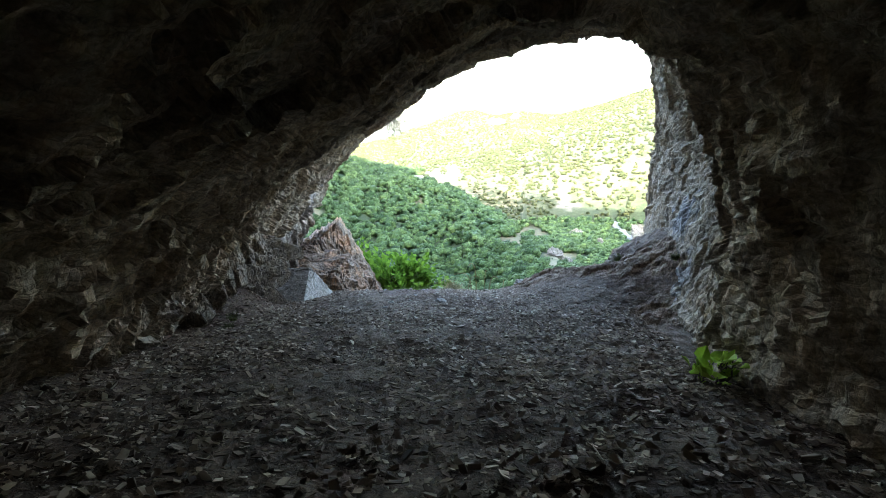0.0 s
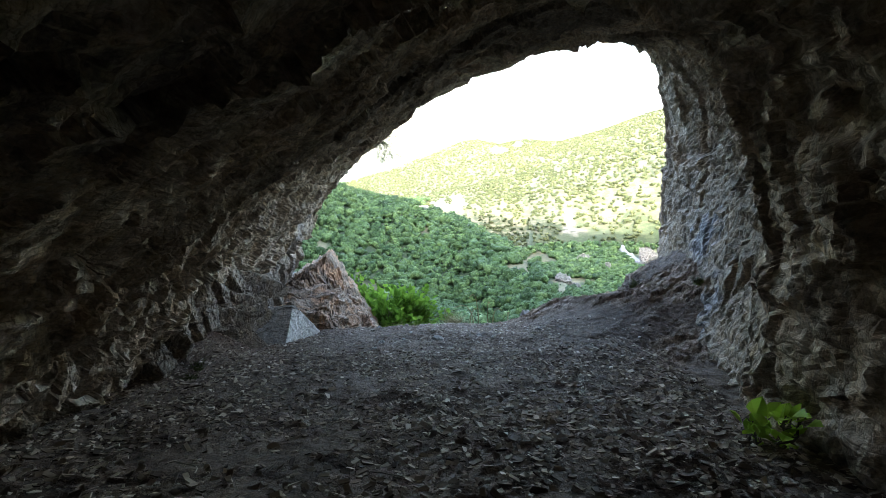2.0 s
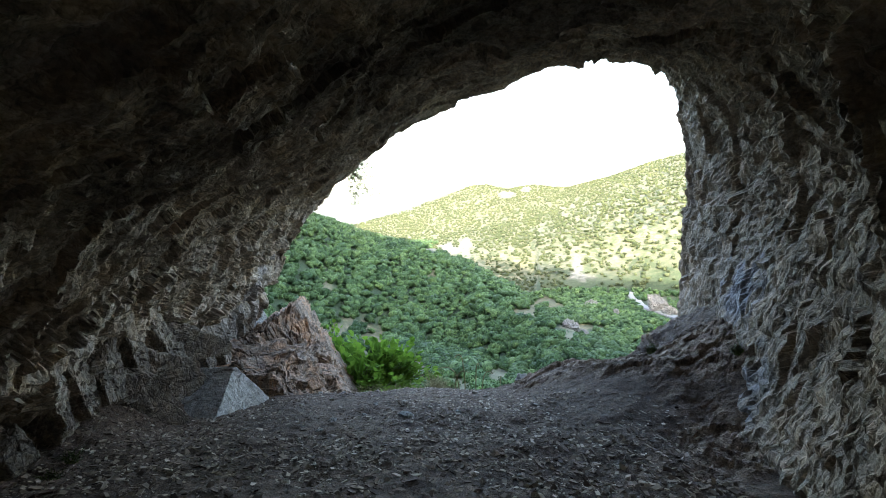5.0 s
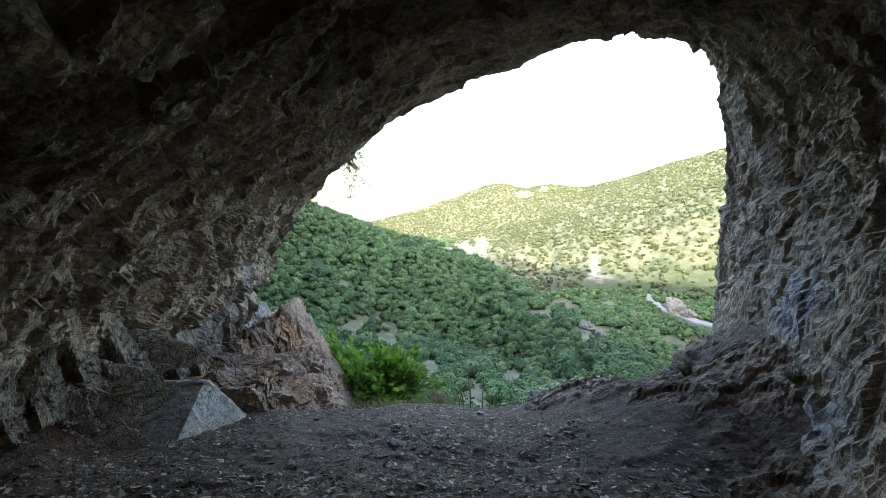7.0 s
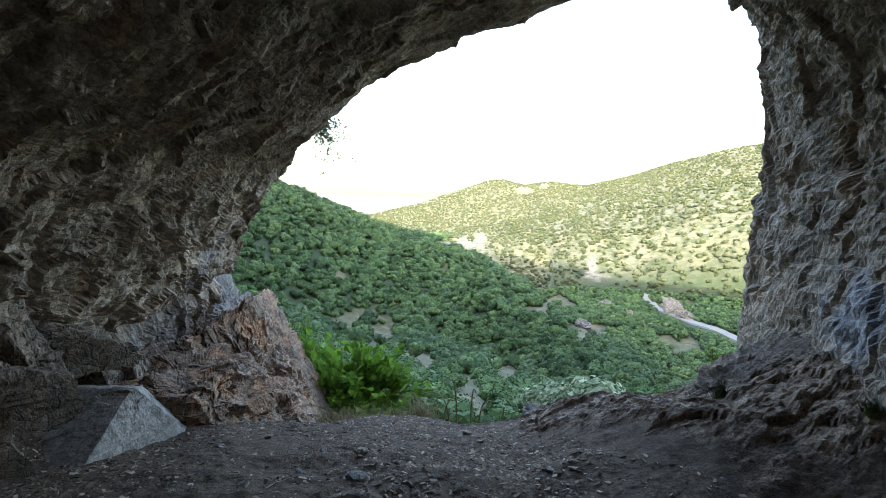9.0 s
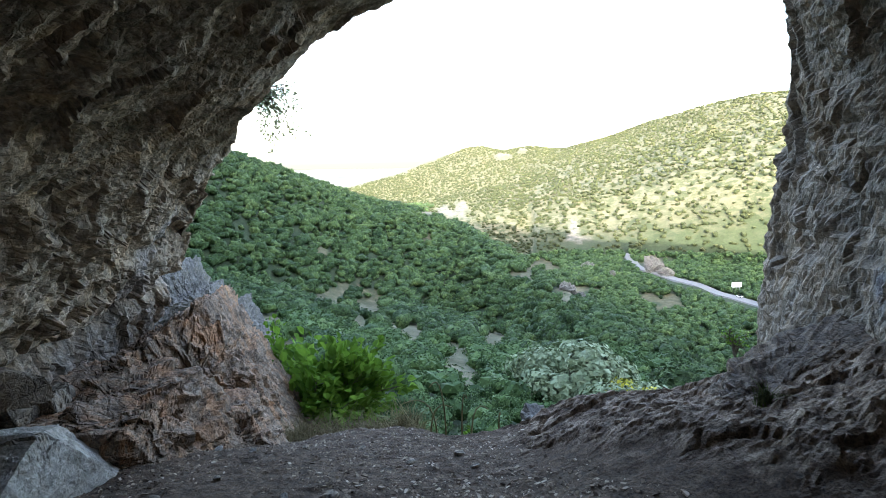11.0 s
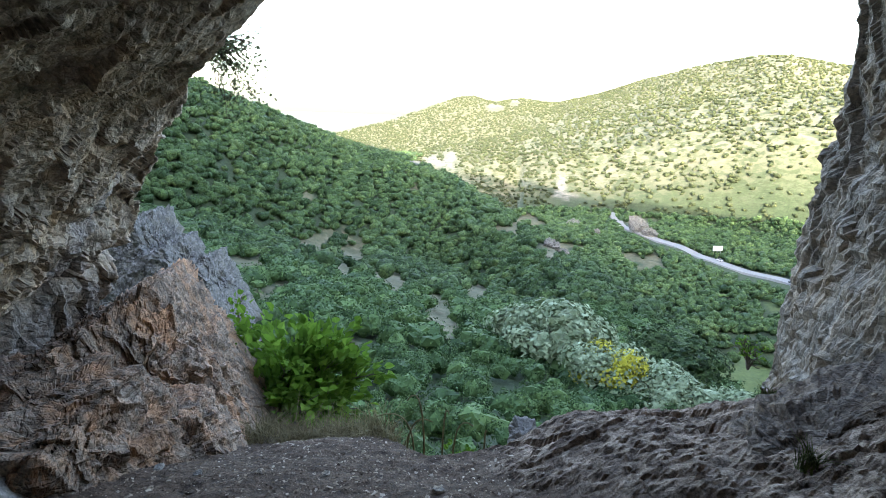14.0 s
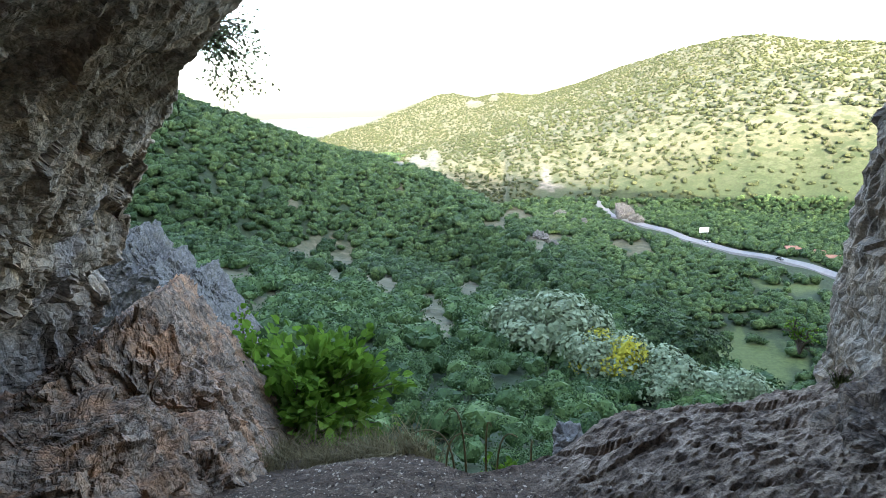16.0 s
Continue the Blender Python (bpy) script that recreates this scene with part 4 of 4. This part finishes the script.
tagged(new("stone_chips", build_chips()), "grey and brown stone chips covering the dark cave earth", "gravel", kind="stuff")


# ---- plants ----
def tube(points, radii, sides=6):
    """Vertices and quads of a tapering tube along points."""
    pts = np.asarray(points, float)
    v, f = [], []
    for i, (p, r) in enumerate(zip(pts, radii)):
        d = pts[min(i + 1, len(pts) - 1)] - pts[max(i - 1, 0)]
        d /= np.linalg.norm(d) + 1e-9
        a = np.cross(d, (0.3, 0.9, 0.2))
        a /= np.linalg.norm(a)
        b = np.cross(d, a)
        for k in range(sides):
            t = 2 * np.pi * k / sides
            v.append(p + (a * np.cos(t) + b * np.sin(t)) * r)
    for i in range(len(pts) - 1):
        for k in range(sides):
            f.append([i * sides + k, i * sides + (k + 1) % sides, (i + 1) * sides + (k + 1) % sides, (i + 1) * sides + k])
    return np.array(v), np.array(f)


def joined(pieces):
    vs, fs, n = [], [], 0
    for v, f in pieces:
        vs.append(v)
        fs.append(f + n)
        n += len(v)
    return np.concatenate(vs), np.concatenate(fs)


def leaf_quads(at, out, length, width, rng, droop=0.3):
    """Folded leaves: two quads each along a midrib, from places and outward directions."""
    n = len(at)
    d = out + rng.normal(0, 0.35, (n, 3))
    d[:, 2] -= droop
    d /= np.linalg.norm(d, axis=1, keepdims=True)
    side = np.cross(d, rng.normal(0, 0.5, (n, 3)) + [0, 0, 1])
    side /= np.linalg.norm(side, axis=1, keepdims=True)
    nrm = np.cross(side, d)
    L = (length * rng.uniform(0.6, 1.25, n))[:, None]
    W = (width * rng.uniform(0.7, 1.2, n))[:, None]
    base, tip = at, at + d * L - nrm * L * 0.12
    m1, m2 = at + d * L * 0.35, at + d * L * 0.72
    fold = nrm * W * 0.35
    v = np.stack([base, m1 + side * W + fold, m2 + side * W * 0.75 + fold * 0.7, tip, m2 - side * W * 0.75 + fold * 0.7, m1 - side * W + fold], 1).reshape(-1, 3)
    i = np.arange(n)[:, None] * 6
    f = np.concatenate([i + [0, 1, 2, 3], i + [0, 3, 4, 5]])
    return v, f


def shrub(name, base, spread, height, stems, leaves, leaf, mat, label, seed, category="shrub"):
    rng = np.random.default_rng(seed)
    root = tagged(new(name), label, category)
    root.location = base
    pieces, tips, dirs = [], [], []
    for s in range(stems):
        a = rng.uniform(0, 2 * np.pi)
        reach, top = rng.uniform(0.25, 1.0) * spread, height * rng.uniform(0.35, 1.0)
        t = np.linspace(0, 1, 7)
        pts = np.stack([np.cos(a) * reach * t ** 1.3, np.sin(a) * reach * t ** 1.3, top * (1 - (1 - t) ** 1.5) - 0.1 * (1 - t)], 1) + rng.normal(0, 0.02, (7, 3)) * t[:, None]
        pieces.append(tube(pts, np.linspace(0.016, 0.004, 7) * (0.6 + height * 0.5), 5))
        for b in range(4):
            o = pts[rng.integers(2, 6)]
            e = o + rng.normal(0, 0.22, 3) * spread + [0, 0, 0.12 * height]
            pieces.append(tube([o, (o + e) / 2 + rng.normal(0, 0.02, 3), e], [0.006, 0.004, 0.002], 4))
            tips += [o + (e - o) * f for f in (0.5, 0.75, 1.0)]
            dirs += [e - o] * 3
        tips += list(pts[3:])
        dirs += [pts[-1] - pts[-3]] * 4
    tips, dirs = np.array(tips), np.array(dirs)
    dirs /= np.linalg.norm(dirs, axis=1, keepdims=True) + 1e-9
    k = rng.integers(0, len(tips), leaves)
    at = tips[k] + rng.normal(0, 0.06 * spread + 0.01, (leaves, 3))
    at[:, 2] = np.maximum(at[:, 2], 0.04)
    out = dirs[k] * 0.5 + at / (np.linalg.norm(at, axis=1, keepdims=True) + 1e-9) * 0.7
    v, f = joined(pieces)
    part("branchwork", mesh_from("branchwork", v, f, BARK), root, "thin brown woody stems")
    v, f = leaf_quads(at, out, leaf, leaf * 0.42, rng, 0.3)
    part("foliage", mesh_from("foliage", v, f, mat), root)
    return root


shrub("bush", (-1.08, 12.0, ground_z(-1.08, 12.0) - 0.12), 1.05, 1.05, 26, 2300, 0.14, LEAF_BUSH, "lush bright green leafy bush growing outside the mouth", 3, "bush")
shrub("bush", (-1.75, 12.05, ground_z(-1.75, 12.05) - 0.05), 0.4, 1.5, 10, 450, 0.07, LEAF_BUSH, "slim green bush beside the leaning outcrop", 5, "bush")
shrub("seedling", (1.76, 3.66, ground_z(1.76, 3.66)), 0.15, 0.15, 5, 18, 0.11, LEAF_SEED, "small bright green broad-leaved seedling on the cave floor", 6, "plant")
shrub("seedling", (1.88, 3.58, ground_z(1.88, 3.58)), 0.1, 0.24, 4, 14, 0.12, LEAF_SEED, "small bright green broad-leaved seedling by the wall", 7, "plant")
shrub("rock_shrub", (3.55, 10.6, -1.3), 0.14, 0.18, 7, 140, 0.03, LEAF_BUSH, "little green shrub rooted at the mouth's rim", 8, "shrub")
shrub("rim_weed", (0.95, 9.95, ground_z(0.95, 9.95) - 0.05), 0.3, 0.3, 9, 190, 0.05, LEAF_BUSH, "low yellow-green weeds on the sill's edge", 9, "weeds")


def tuft(name, base, blades, height, spread, mat, label, seed, category="grass", width=0.004):
    rng = np.random.default_rng(seed)
    a = rng.uniform(0, 2 * np.pi, blades)
    r = spread * np.sqrt(rng.uniform(0, 1, blades))
    root = np.stack([np.cos(a) * r, np.sin(a) * r, np.zeros(blades)], 1)
    lean = rng.normal(0, 0.45, (blades, 2))
    h = height * rng.uniform(0.4, 1.1, blades)
    side = np.stack([-np.sin(a), np.cos(a), np.zeros(blades)], 1) * width
    rows = []
    for t, w in ((0, 1.0), (0.5, 0.8), (1.0, 0.15)):
        c = root + np.stack([lean[:, 0] * h * t * t, lean[:, 1] * h * t * t, h * t * (1 - 0.25 * t)], 1)
        rows += [c - side * w, c + side * w]
    v = np.stack(rows, 1).reshape(-1, 3)
    i = np.arange(blades)[:, None] * 6
    f = np.concatenate([i + [0, 1, 3, 2], i + [2, 3, 5, 4]])
    ob = new(name, mesh_from(name, v, f, mat))
    ob.location = base
    return tagged(ob, label, category)


rng = np.random.default_rng(31)
for k in range(20):
    gx, gy = rng.uniform(-1.1, 0.3), rng.uniform(10.45, 11.2)
    gy -= max(gx, 0) * 2.2
    tuft("dry_grass", (gx, gy, ground_z(gx, gy) - 0.03), 200, 0.36, 0.18, STRAW, "dry straw-coloured grass clump on the sill", 40 + k)["group"] = "dry grass on the sill"
GREEN_GRASS = foliage_material("crack_grass", (0.08, 0.1, 0.02), (0.15, 0.17, 0.04), (0.25, 0.25, 0.08))
for k, (gx, gy, gz, h) in enumerate([(2.6, 8.3, None, 0.16), (3.12, 9.55, None, 0.14), (3.05, 7.35, None, 0.13), (3.18, 7.45, None, 0.12), (-2.36, 6.15, None, 0.12), (-2.3, 5.85, None, 0.1)]):
    tuft("grass_tuft", (gx, gy, ground_z(gx, gy) - 0.02), 110, h, 0.07, GREEN_GRASS, "small yellow-green grass tuft in a rock crack", 60 + k)["group"] = "grass tufts in the cracks"

# dead curved stalks on the sill
for k, (x0, y0, dx, h) in enumerate([(0.58, 9.65, -0.14, 0.6), (0.72, 9.66, 0.05, 0.5), (0.5, 9.7, -0.3, 0.38), (0.44, 9.75, 0.2, 0.32), (0.8, 9.7, 0.16, 0.42), (1.05, 9.7, 0.02, 0.25)]):
    t = np.linspace(0, 1, 9)
    pts = np.stack([dx * t ** 2.2, 0.05 * t, h * np.sin(t * 2.0) / 0.91 * 0.9 - 0.08], 1)
    v, f = tube(pts, np.linspace(0.009, 0.005, 9), 5)
    ob = new("dead_stalk", mesh_from("dead_stalk", v, f, STRAW))
    ob.location = (x0, y0, ground_z(x0, y0))
    tagged(ob, "bent pale dead plant stalk on the sill", "stalk", "dead stalks on the sill")

# hanging twigs at the rim
def hanging_twigs():
    rng = np.random.default_rng(12)
    root = tagged(new("hanging_shrub"), "sparse pale twigs hanging from the roof's rim", "shrub")
    root.location = (-1.0, 9.9, 1.22)
    pieces, ends = [], []
    for s in range(24):
        e = np.array([rng.uniform(0.1, 0.42), rng.uniform(-0.05, 0.12), rng.uniform(-0.38, 0.12)])
        pts = np.stack([e * t + [0, 0, 0.09 * np.sin(t * 3.0)] for t in np.linspace(0, 1, 6)]) + rng.normal(0, 0.012, (6, 3))
        pieces.append(tube(pts, np.linspace(0.006, 0.002, 6), 4))
        ends += list(pts[2:])
        for b in range(3):
            o = pts[rng.integers(2, 6)]
            q = o + rng.normal(0, 0.06, 3) - [0, 0, 0.04]
            pieces.append(tube([o, q], [0.002, 0.001], 4))
            ends += [q, (o + q) / 2]
    v, f = joined(pieces)
    part("branchwork", mesh_from("branchwork", v, f, BARK), root)
    ends = np.array(ends)
    at = ends[rng.integers(0, len(ends), 1100)] + rng.normal(0, 0.025, (1100, 3))
    v, f = leaf_quads(at, rng.normal(0, 1, (1100, 3)), 0.03, 0.009, rng)
    part("foliage", mesh_from("foliage", v, f, LEAF_PALE), root)


hanging_twigs()


# ---- single trees below the mouth ----
def tree(az, r, height, mat, label, seed, leaves=900, leaf=0.05, wide=1.0):
    rng = np.random.default_rng(seed)
    x, y = HUB[0] + r * math.sin(radians(az)), HUB[1] + r * math.cos(radians(az))
    root = tagged(new("tree"), label, "tree", "trees standing out below the cave")
    root.location = (x, y, float(land_height(np.array([az]), np.array([r]))[0]) - 0.1)
    pieces = [tube([(0, 0, -0.3), (0.02 * height, 0, 0.25 * height), (0, 0.02 * height, 0.55 * height)], [0.035 * height, 0.026 * height, 0.012 * height], 8)]
    for k in range(7):
        a = k * 0.9 + rng.uniform(0, 0.4)
        e = np.array([math.cos(a) * 0.3 * wide, math.sin(a) * 0.3 * wide, rng.uniform(0.5, 0.85)]) * height
        o = np.array([0, 0, rng.uniform(0.2, 0.45) * height])
        pieces.append(tube([o, o * 0.5 + e * 0.5 + [0, 0, 0.03 * height], e], [0.014 * height, 0.009 * height, 0.003 * height], 5))
    v, f = joined(pieces)
    part("trunk", mesh_from("trunk", v, f, BARK), root)
    t, tri = crown_template(rng, leaves, leaf, 11, 1.0, 3, 0.52)
    t[:, :2] *= wide
    t *= height * 1.12
    part("crown", mesh_from("crown", t, tri, mat), root)
    return root


PALE_LABEL = "rounded pale grey-green tree on the slope below"
for k, (az, r, h, w) in enumerate([(12.9, 62, 6.6, 1.25), (14.6, 68, 6.0, 1.2), (10.5, 66, 5.5, 1.2), (19.0, 54, 4.4, 1.3), (21.5, 53, 4.0, 1.3), (24.3, 62, 5.6, 1.2), (17.0, 52, 3.8, 1.3), (8.2, 70, 5.0, 1.2), (24.8, 50, 3.4, 1.3), (28.5, 50, 3.6, 1.2)]):
    tree(az, r, h * 1.2, LEAF_PALE if k != 5 else LEAF_MID, PALE_LABEL if k != 5 else "rounded dark green tree on the slope below", 300 + k, 2600, 0.03, w)
tree(18.4, 52, 4.8, LEAF_YELLOW, "bright yellow-leaved tree among the green ones", 320, 2600, 0.03, 1.0)


# ---- the road in the valley ----
def build_road():
    pts = np.array(ROAD, float)
    t = np.linspace(0, 1, 260)
    az, r = spline(pts, t).T
    x, y = HUB[0] + r * np.sin(np.radians(az)), HUB[1] + r * np.cos(np.radians(az))
    z = land_height(az, r)
    ker = np.ones(15) / 15
    z = np.convolve(np.pad(z, 7, "edge"), ker, "valid") + 0.9
    d = np.stack([np.gradient(x), np.gradient(y)], 1)
    d /= np.linalg.norm(d, axis=1, keepdims=True)
    side = np.stack([-d[:, 1], d[:, 0]], 1)
    rows = []
    for off, dz in ((-5.2, -2.5), (-3.9, 0.0), (3.9, 0.0), (5.2, -2.5)):
        rows.append(np.stack([x + side[:, 0] * off, y + side[:, 1] * off, z + dz], 1))
    v = np.stack(rows, 1).reshape(-1, 3)
    return mesh_from("road", v, grid_faces(260, 4), ASPHALT), x, y, z, d


road_me, road_x, road_y, road_z, road_d = build_road()
tagged(new("road", road_me), "pale grey asphalt road along the valley", "road", kind="structure")


def box_mesh(name, w, d, h, mat, bevel=0.02):
    bm = bmesh.new()
    bmesh.ops.create_cube(bm, size=1)
    bmesh.ops.scale(bm, vec=(w, d, h), verts=bm.verts)
    bmesh.ops.translate(bm, vec=(0, 0, h / 2), verts=bm.verts)
    bmesh.ops.bevel(bm, geom=bm.edges[:], offset=bevel, segments=2, affect="EDGES")
    me = bpy.data.meshes.new(name)
    bm.to_mesh(me)
    bm.free()
    me.materials.append(mat)
    return me


def land_at(az, r):
    return (HUB[0] + r * math.sin(radians(az)), HUB[1] + r * math.cos(radians(az)), float(land_height(np.array([az]), np.array([r]))[0]))


STEEL, sn, sl, sb = material("grey_steel", 0.5)
sb.inputs["Base Color"].default_value, sb.inputs["Metallic"].default_value = (0.3, 0.3, 0.3, 1), 0.8
board = tagged(new("billboard"), "large white billboard on posts beside the road", "billboard")
board.location = land_at(26.5, 420)
part("panel", box_mesh("panel", 6.5, 0.4, 3.4, WHITE, 0.05), board).location = (0, 0, 3.4)
for px in (-2.2, 0, 2.2):
    part("post", box_mesh("post", 0.35, 0.35, 4.0, STEEL, 0.03), board).location = (px, 0.1, -0.4)

TILE, tn, tl, tb = material("roof_tiles", 0.8)
tl.new(ramp(tn, tl, noise_node(tn, tl, 2.0, 5, 0.6, mapped(tn, tl)), [(0.3, (0.22, 0.1, 0.07)), (0.7, (0.36, 0.2, 0.14))]), tb.inputs["Base Color"])


def roof_mesh(w, d, h):
    bm = bmesh.new()
    v = [bm.verts.new(c) for c in ((-w, -d, 0), (w, -d, 0), (w, d, 0), (-w, d, 0), (-w, 0, h), (w, 0, h))]
    for q in ((0, 1, 5, 4), (2, 3, 4, 5), (0, 4, 3), (1, 2, 5), (0, 3, 2, 1)):
        bm.faces.new([v[i] for i in q])
    me = bpy.data.meshes.new("roof")
    bm.to_mesh(me)
    bm.free()
    me.materials.append(TILE)
    return me


for k, (az, r, w, d, h, turn) in enumerate([(33.6, 384, 7, 4.5, 2.8, 20), (35.6, 378, 5, 4, 2.6, -10), (36.6, 372, 6, 4, 2.6, 15), (30.8, 396, 4, 3, 2.4, 5)]):
    house = tagged(new("house"), "small low house with a tiled roof beside the road", "house", "roadside houses")
    house.location = land_at(az, r)
    house.rotation_euler = (0, 0, radians(turn - az))
    part("wall", box_mesh("wall", w, d, h + 0.6, PALE_ROCK, 0.05), house).location = (0, 0, -0.6)
    part("roof", roof_mesh(w * 0.58, d * 0.62, 1.5), house, "reddish tiled gable roof").location = (0, 0, h)

GLASS, gn, gl, gb = material("car_glass", 0.1)
gb.inputs["Base Color"].default_value = (0.03, 0.035, 0.04, 1)
RUBBER, rn_, rl_, rb_ = material("tyre_rubber", 0.8)
rb_.inputs["Base Color"].default_value = (0.02, 0.02, 0.02, 1)


def car(i, side, paint, label):
    root = tagged(new("car"), label, "car", "cars on the road")
    d = road_d[i]
    root.location = (road_x[i] - d[1] * side, road_y[i] + d[0] * side, road_z[i] + 0.02)
    root.rotation_euler = (0, 0, math.atan2(d[1], d[0]))
    m, n, l, b = material("car_paint", 0.3)
    b.inputs["Base Color"].default_value = (*paint, 1)
    part("body", box_mesh("body", 4.3, 1.75, 0.65, m, 0.15), root).location = (0, 0, 0.3)
    part("cabin", box_mesh("cabin", 2.2, 1.5, 0.55, GLASS, 0.2), root, "dark glazed cabin").location = (-0.2, 0, 0.9)
    for wx in (-1.35, 1.35):
        for wy in (-0.8, 0.8):
            bm = bmesh.new()
            bmesh.ops.create_cone(bm, cap_ends=True, segments=14, radius1=0.33, radius2=0.33, depth=0.22)
            me = bpy.data.meshes.new("wheel")
            bm.to_mesh(me)
            bm.free()
            me.materials.append(RUBBER)
            wheel = part("wheel", me, root)
            wheel.location, wheel.rotation_euler = (wx, wy, 0.33), (radians(90), 0, 0)


car(150, 2.4, (0.6, 0.6, 0.6), "light grey car driving on the valley road")
car(196, -2.4, (0.08, 0.08, 0.09), "dark car driving on the valley road")

# rocks that stand out of the valley's forest
for k, (az, r, w, d, h) in enumerate([(19.5, 462, 7, 5, 7.5), (20.6, 452, 6, 4, 5.5), (15.6, 440, 3, 3, 5), (12.4, 232, 3.2, 2, 3.2), (11.4, 226, 3.6, 2, 2.6), (9.4, 236, 3.0, 2, 2.2), (13.4, 470, 6, 4, 5)]):
    x, y, z = land_at(az, r)
    rr = np.random.default_rng(500 + k)
    rock("valley_rock", random_planes(rr, np.array([w, d, h]), count=26)[:26] + [((0, 0, -1), h)], (x, y, z + h * 0.15), BLUE_ROCK, "pale grey limestone cliff standing out of the forest", "rock", "rocks in the valley", res=44, rough=w * 0.16, cell=3.2 / w, seed=500 + k)

# dry twigs on the cave floor
TWIG, twn, twl, twb = material("dry_twig", 0.8)
twl.new(ramp(twn, twl, noise_node(twn, twl, 25, 5, 0.6, mapped(twn, twl)), [(0.3, (0.2, 0.15, 0.1)), (0.7, (0.45, 0.38, 0.3))]), twb.inputs["Base Color"])
rng = np.random.default_rng(77)
for k in range(16):
    tx, ty = (0.7, 2.35) if k == 0 else (rng.uniform(-1.6, 1.5), rng.uniform(2.4, 8.2))
    length, curl, a = rng.uniform(0.1, 0.28), rng.uniform(-0.06, 0.06), rng.uniform(0, 6.3)
    t = np.linspace(-0.5, 0.5, 7)
    px, py = tx + math.cos(a) * t * length - math.sin(a) * curl * (1 - 4 * t * t), ty + math.sin(a) * t * length + math.cos(a) * curl * (1 - 4 * t * t)
    base = ground_z(tx, ty)
    pts = np.stack([px - tx, py - ty, floor_surface(px, py)[0] - base + 0.008 + 0.01 * (t + 0.5)], 1)
    v, f = tube(pts, np.linspace(0.005, 0.0025, 7), 5)
    ob = new("twig", mesh_from("twig", v, f, TWIG))
    ob.location = (tx, ty, base)
    tagged(ob, "thin curved dry twig lying on the cave earth", "twig", "dry twigs on the floor")
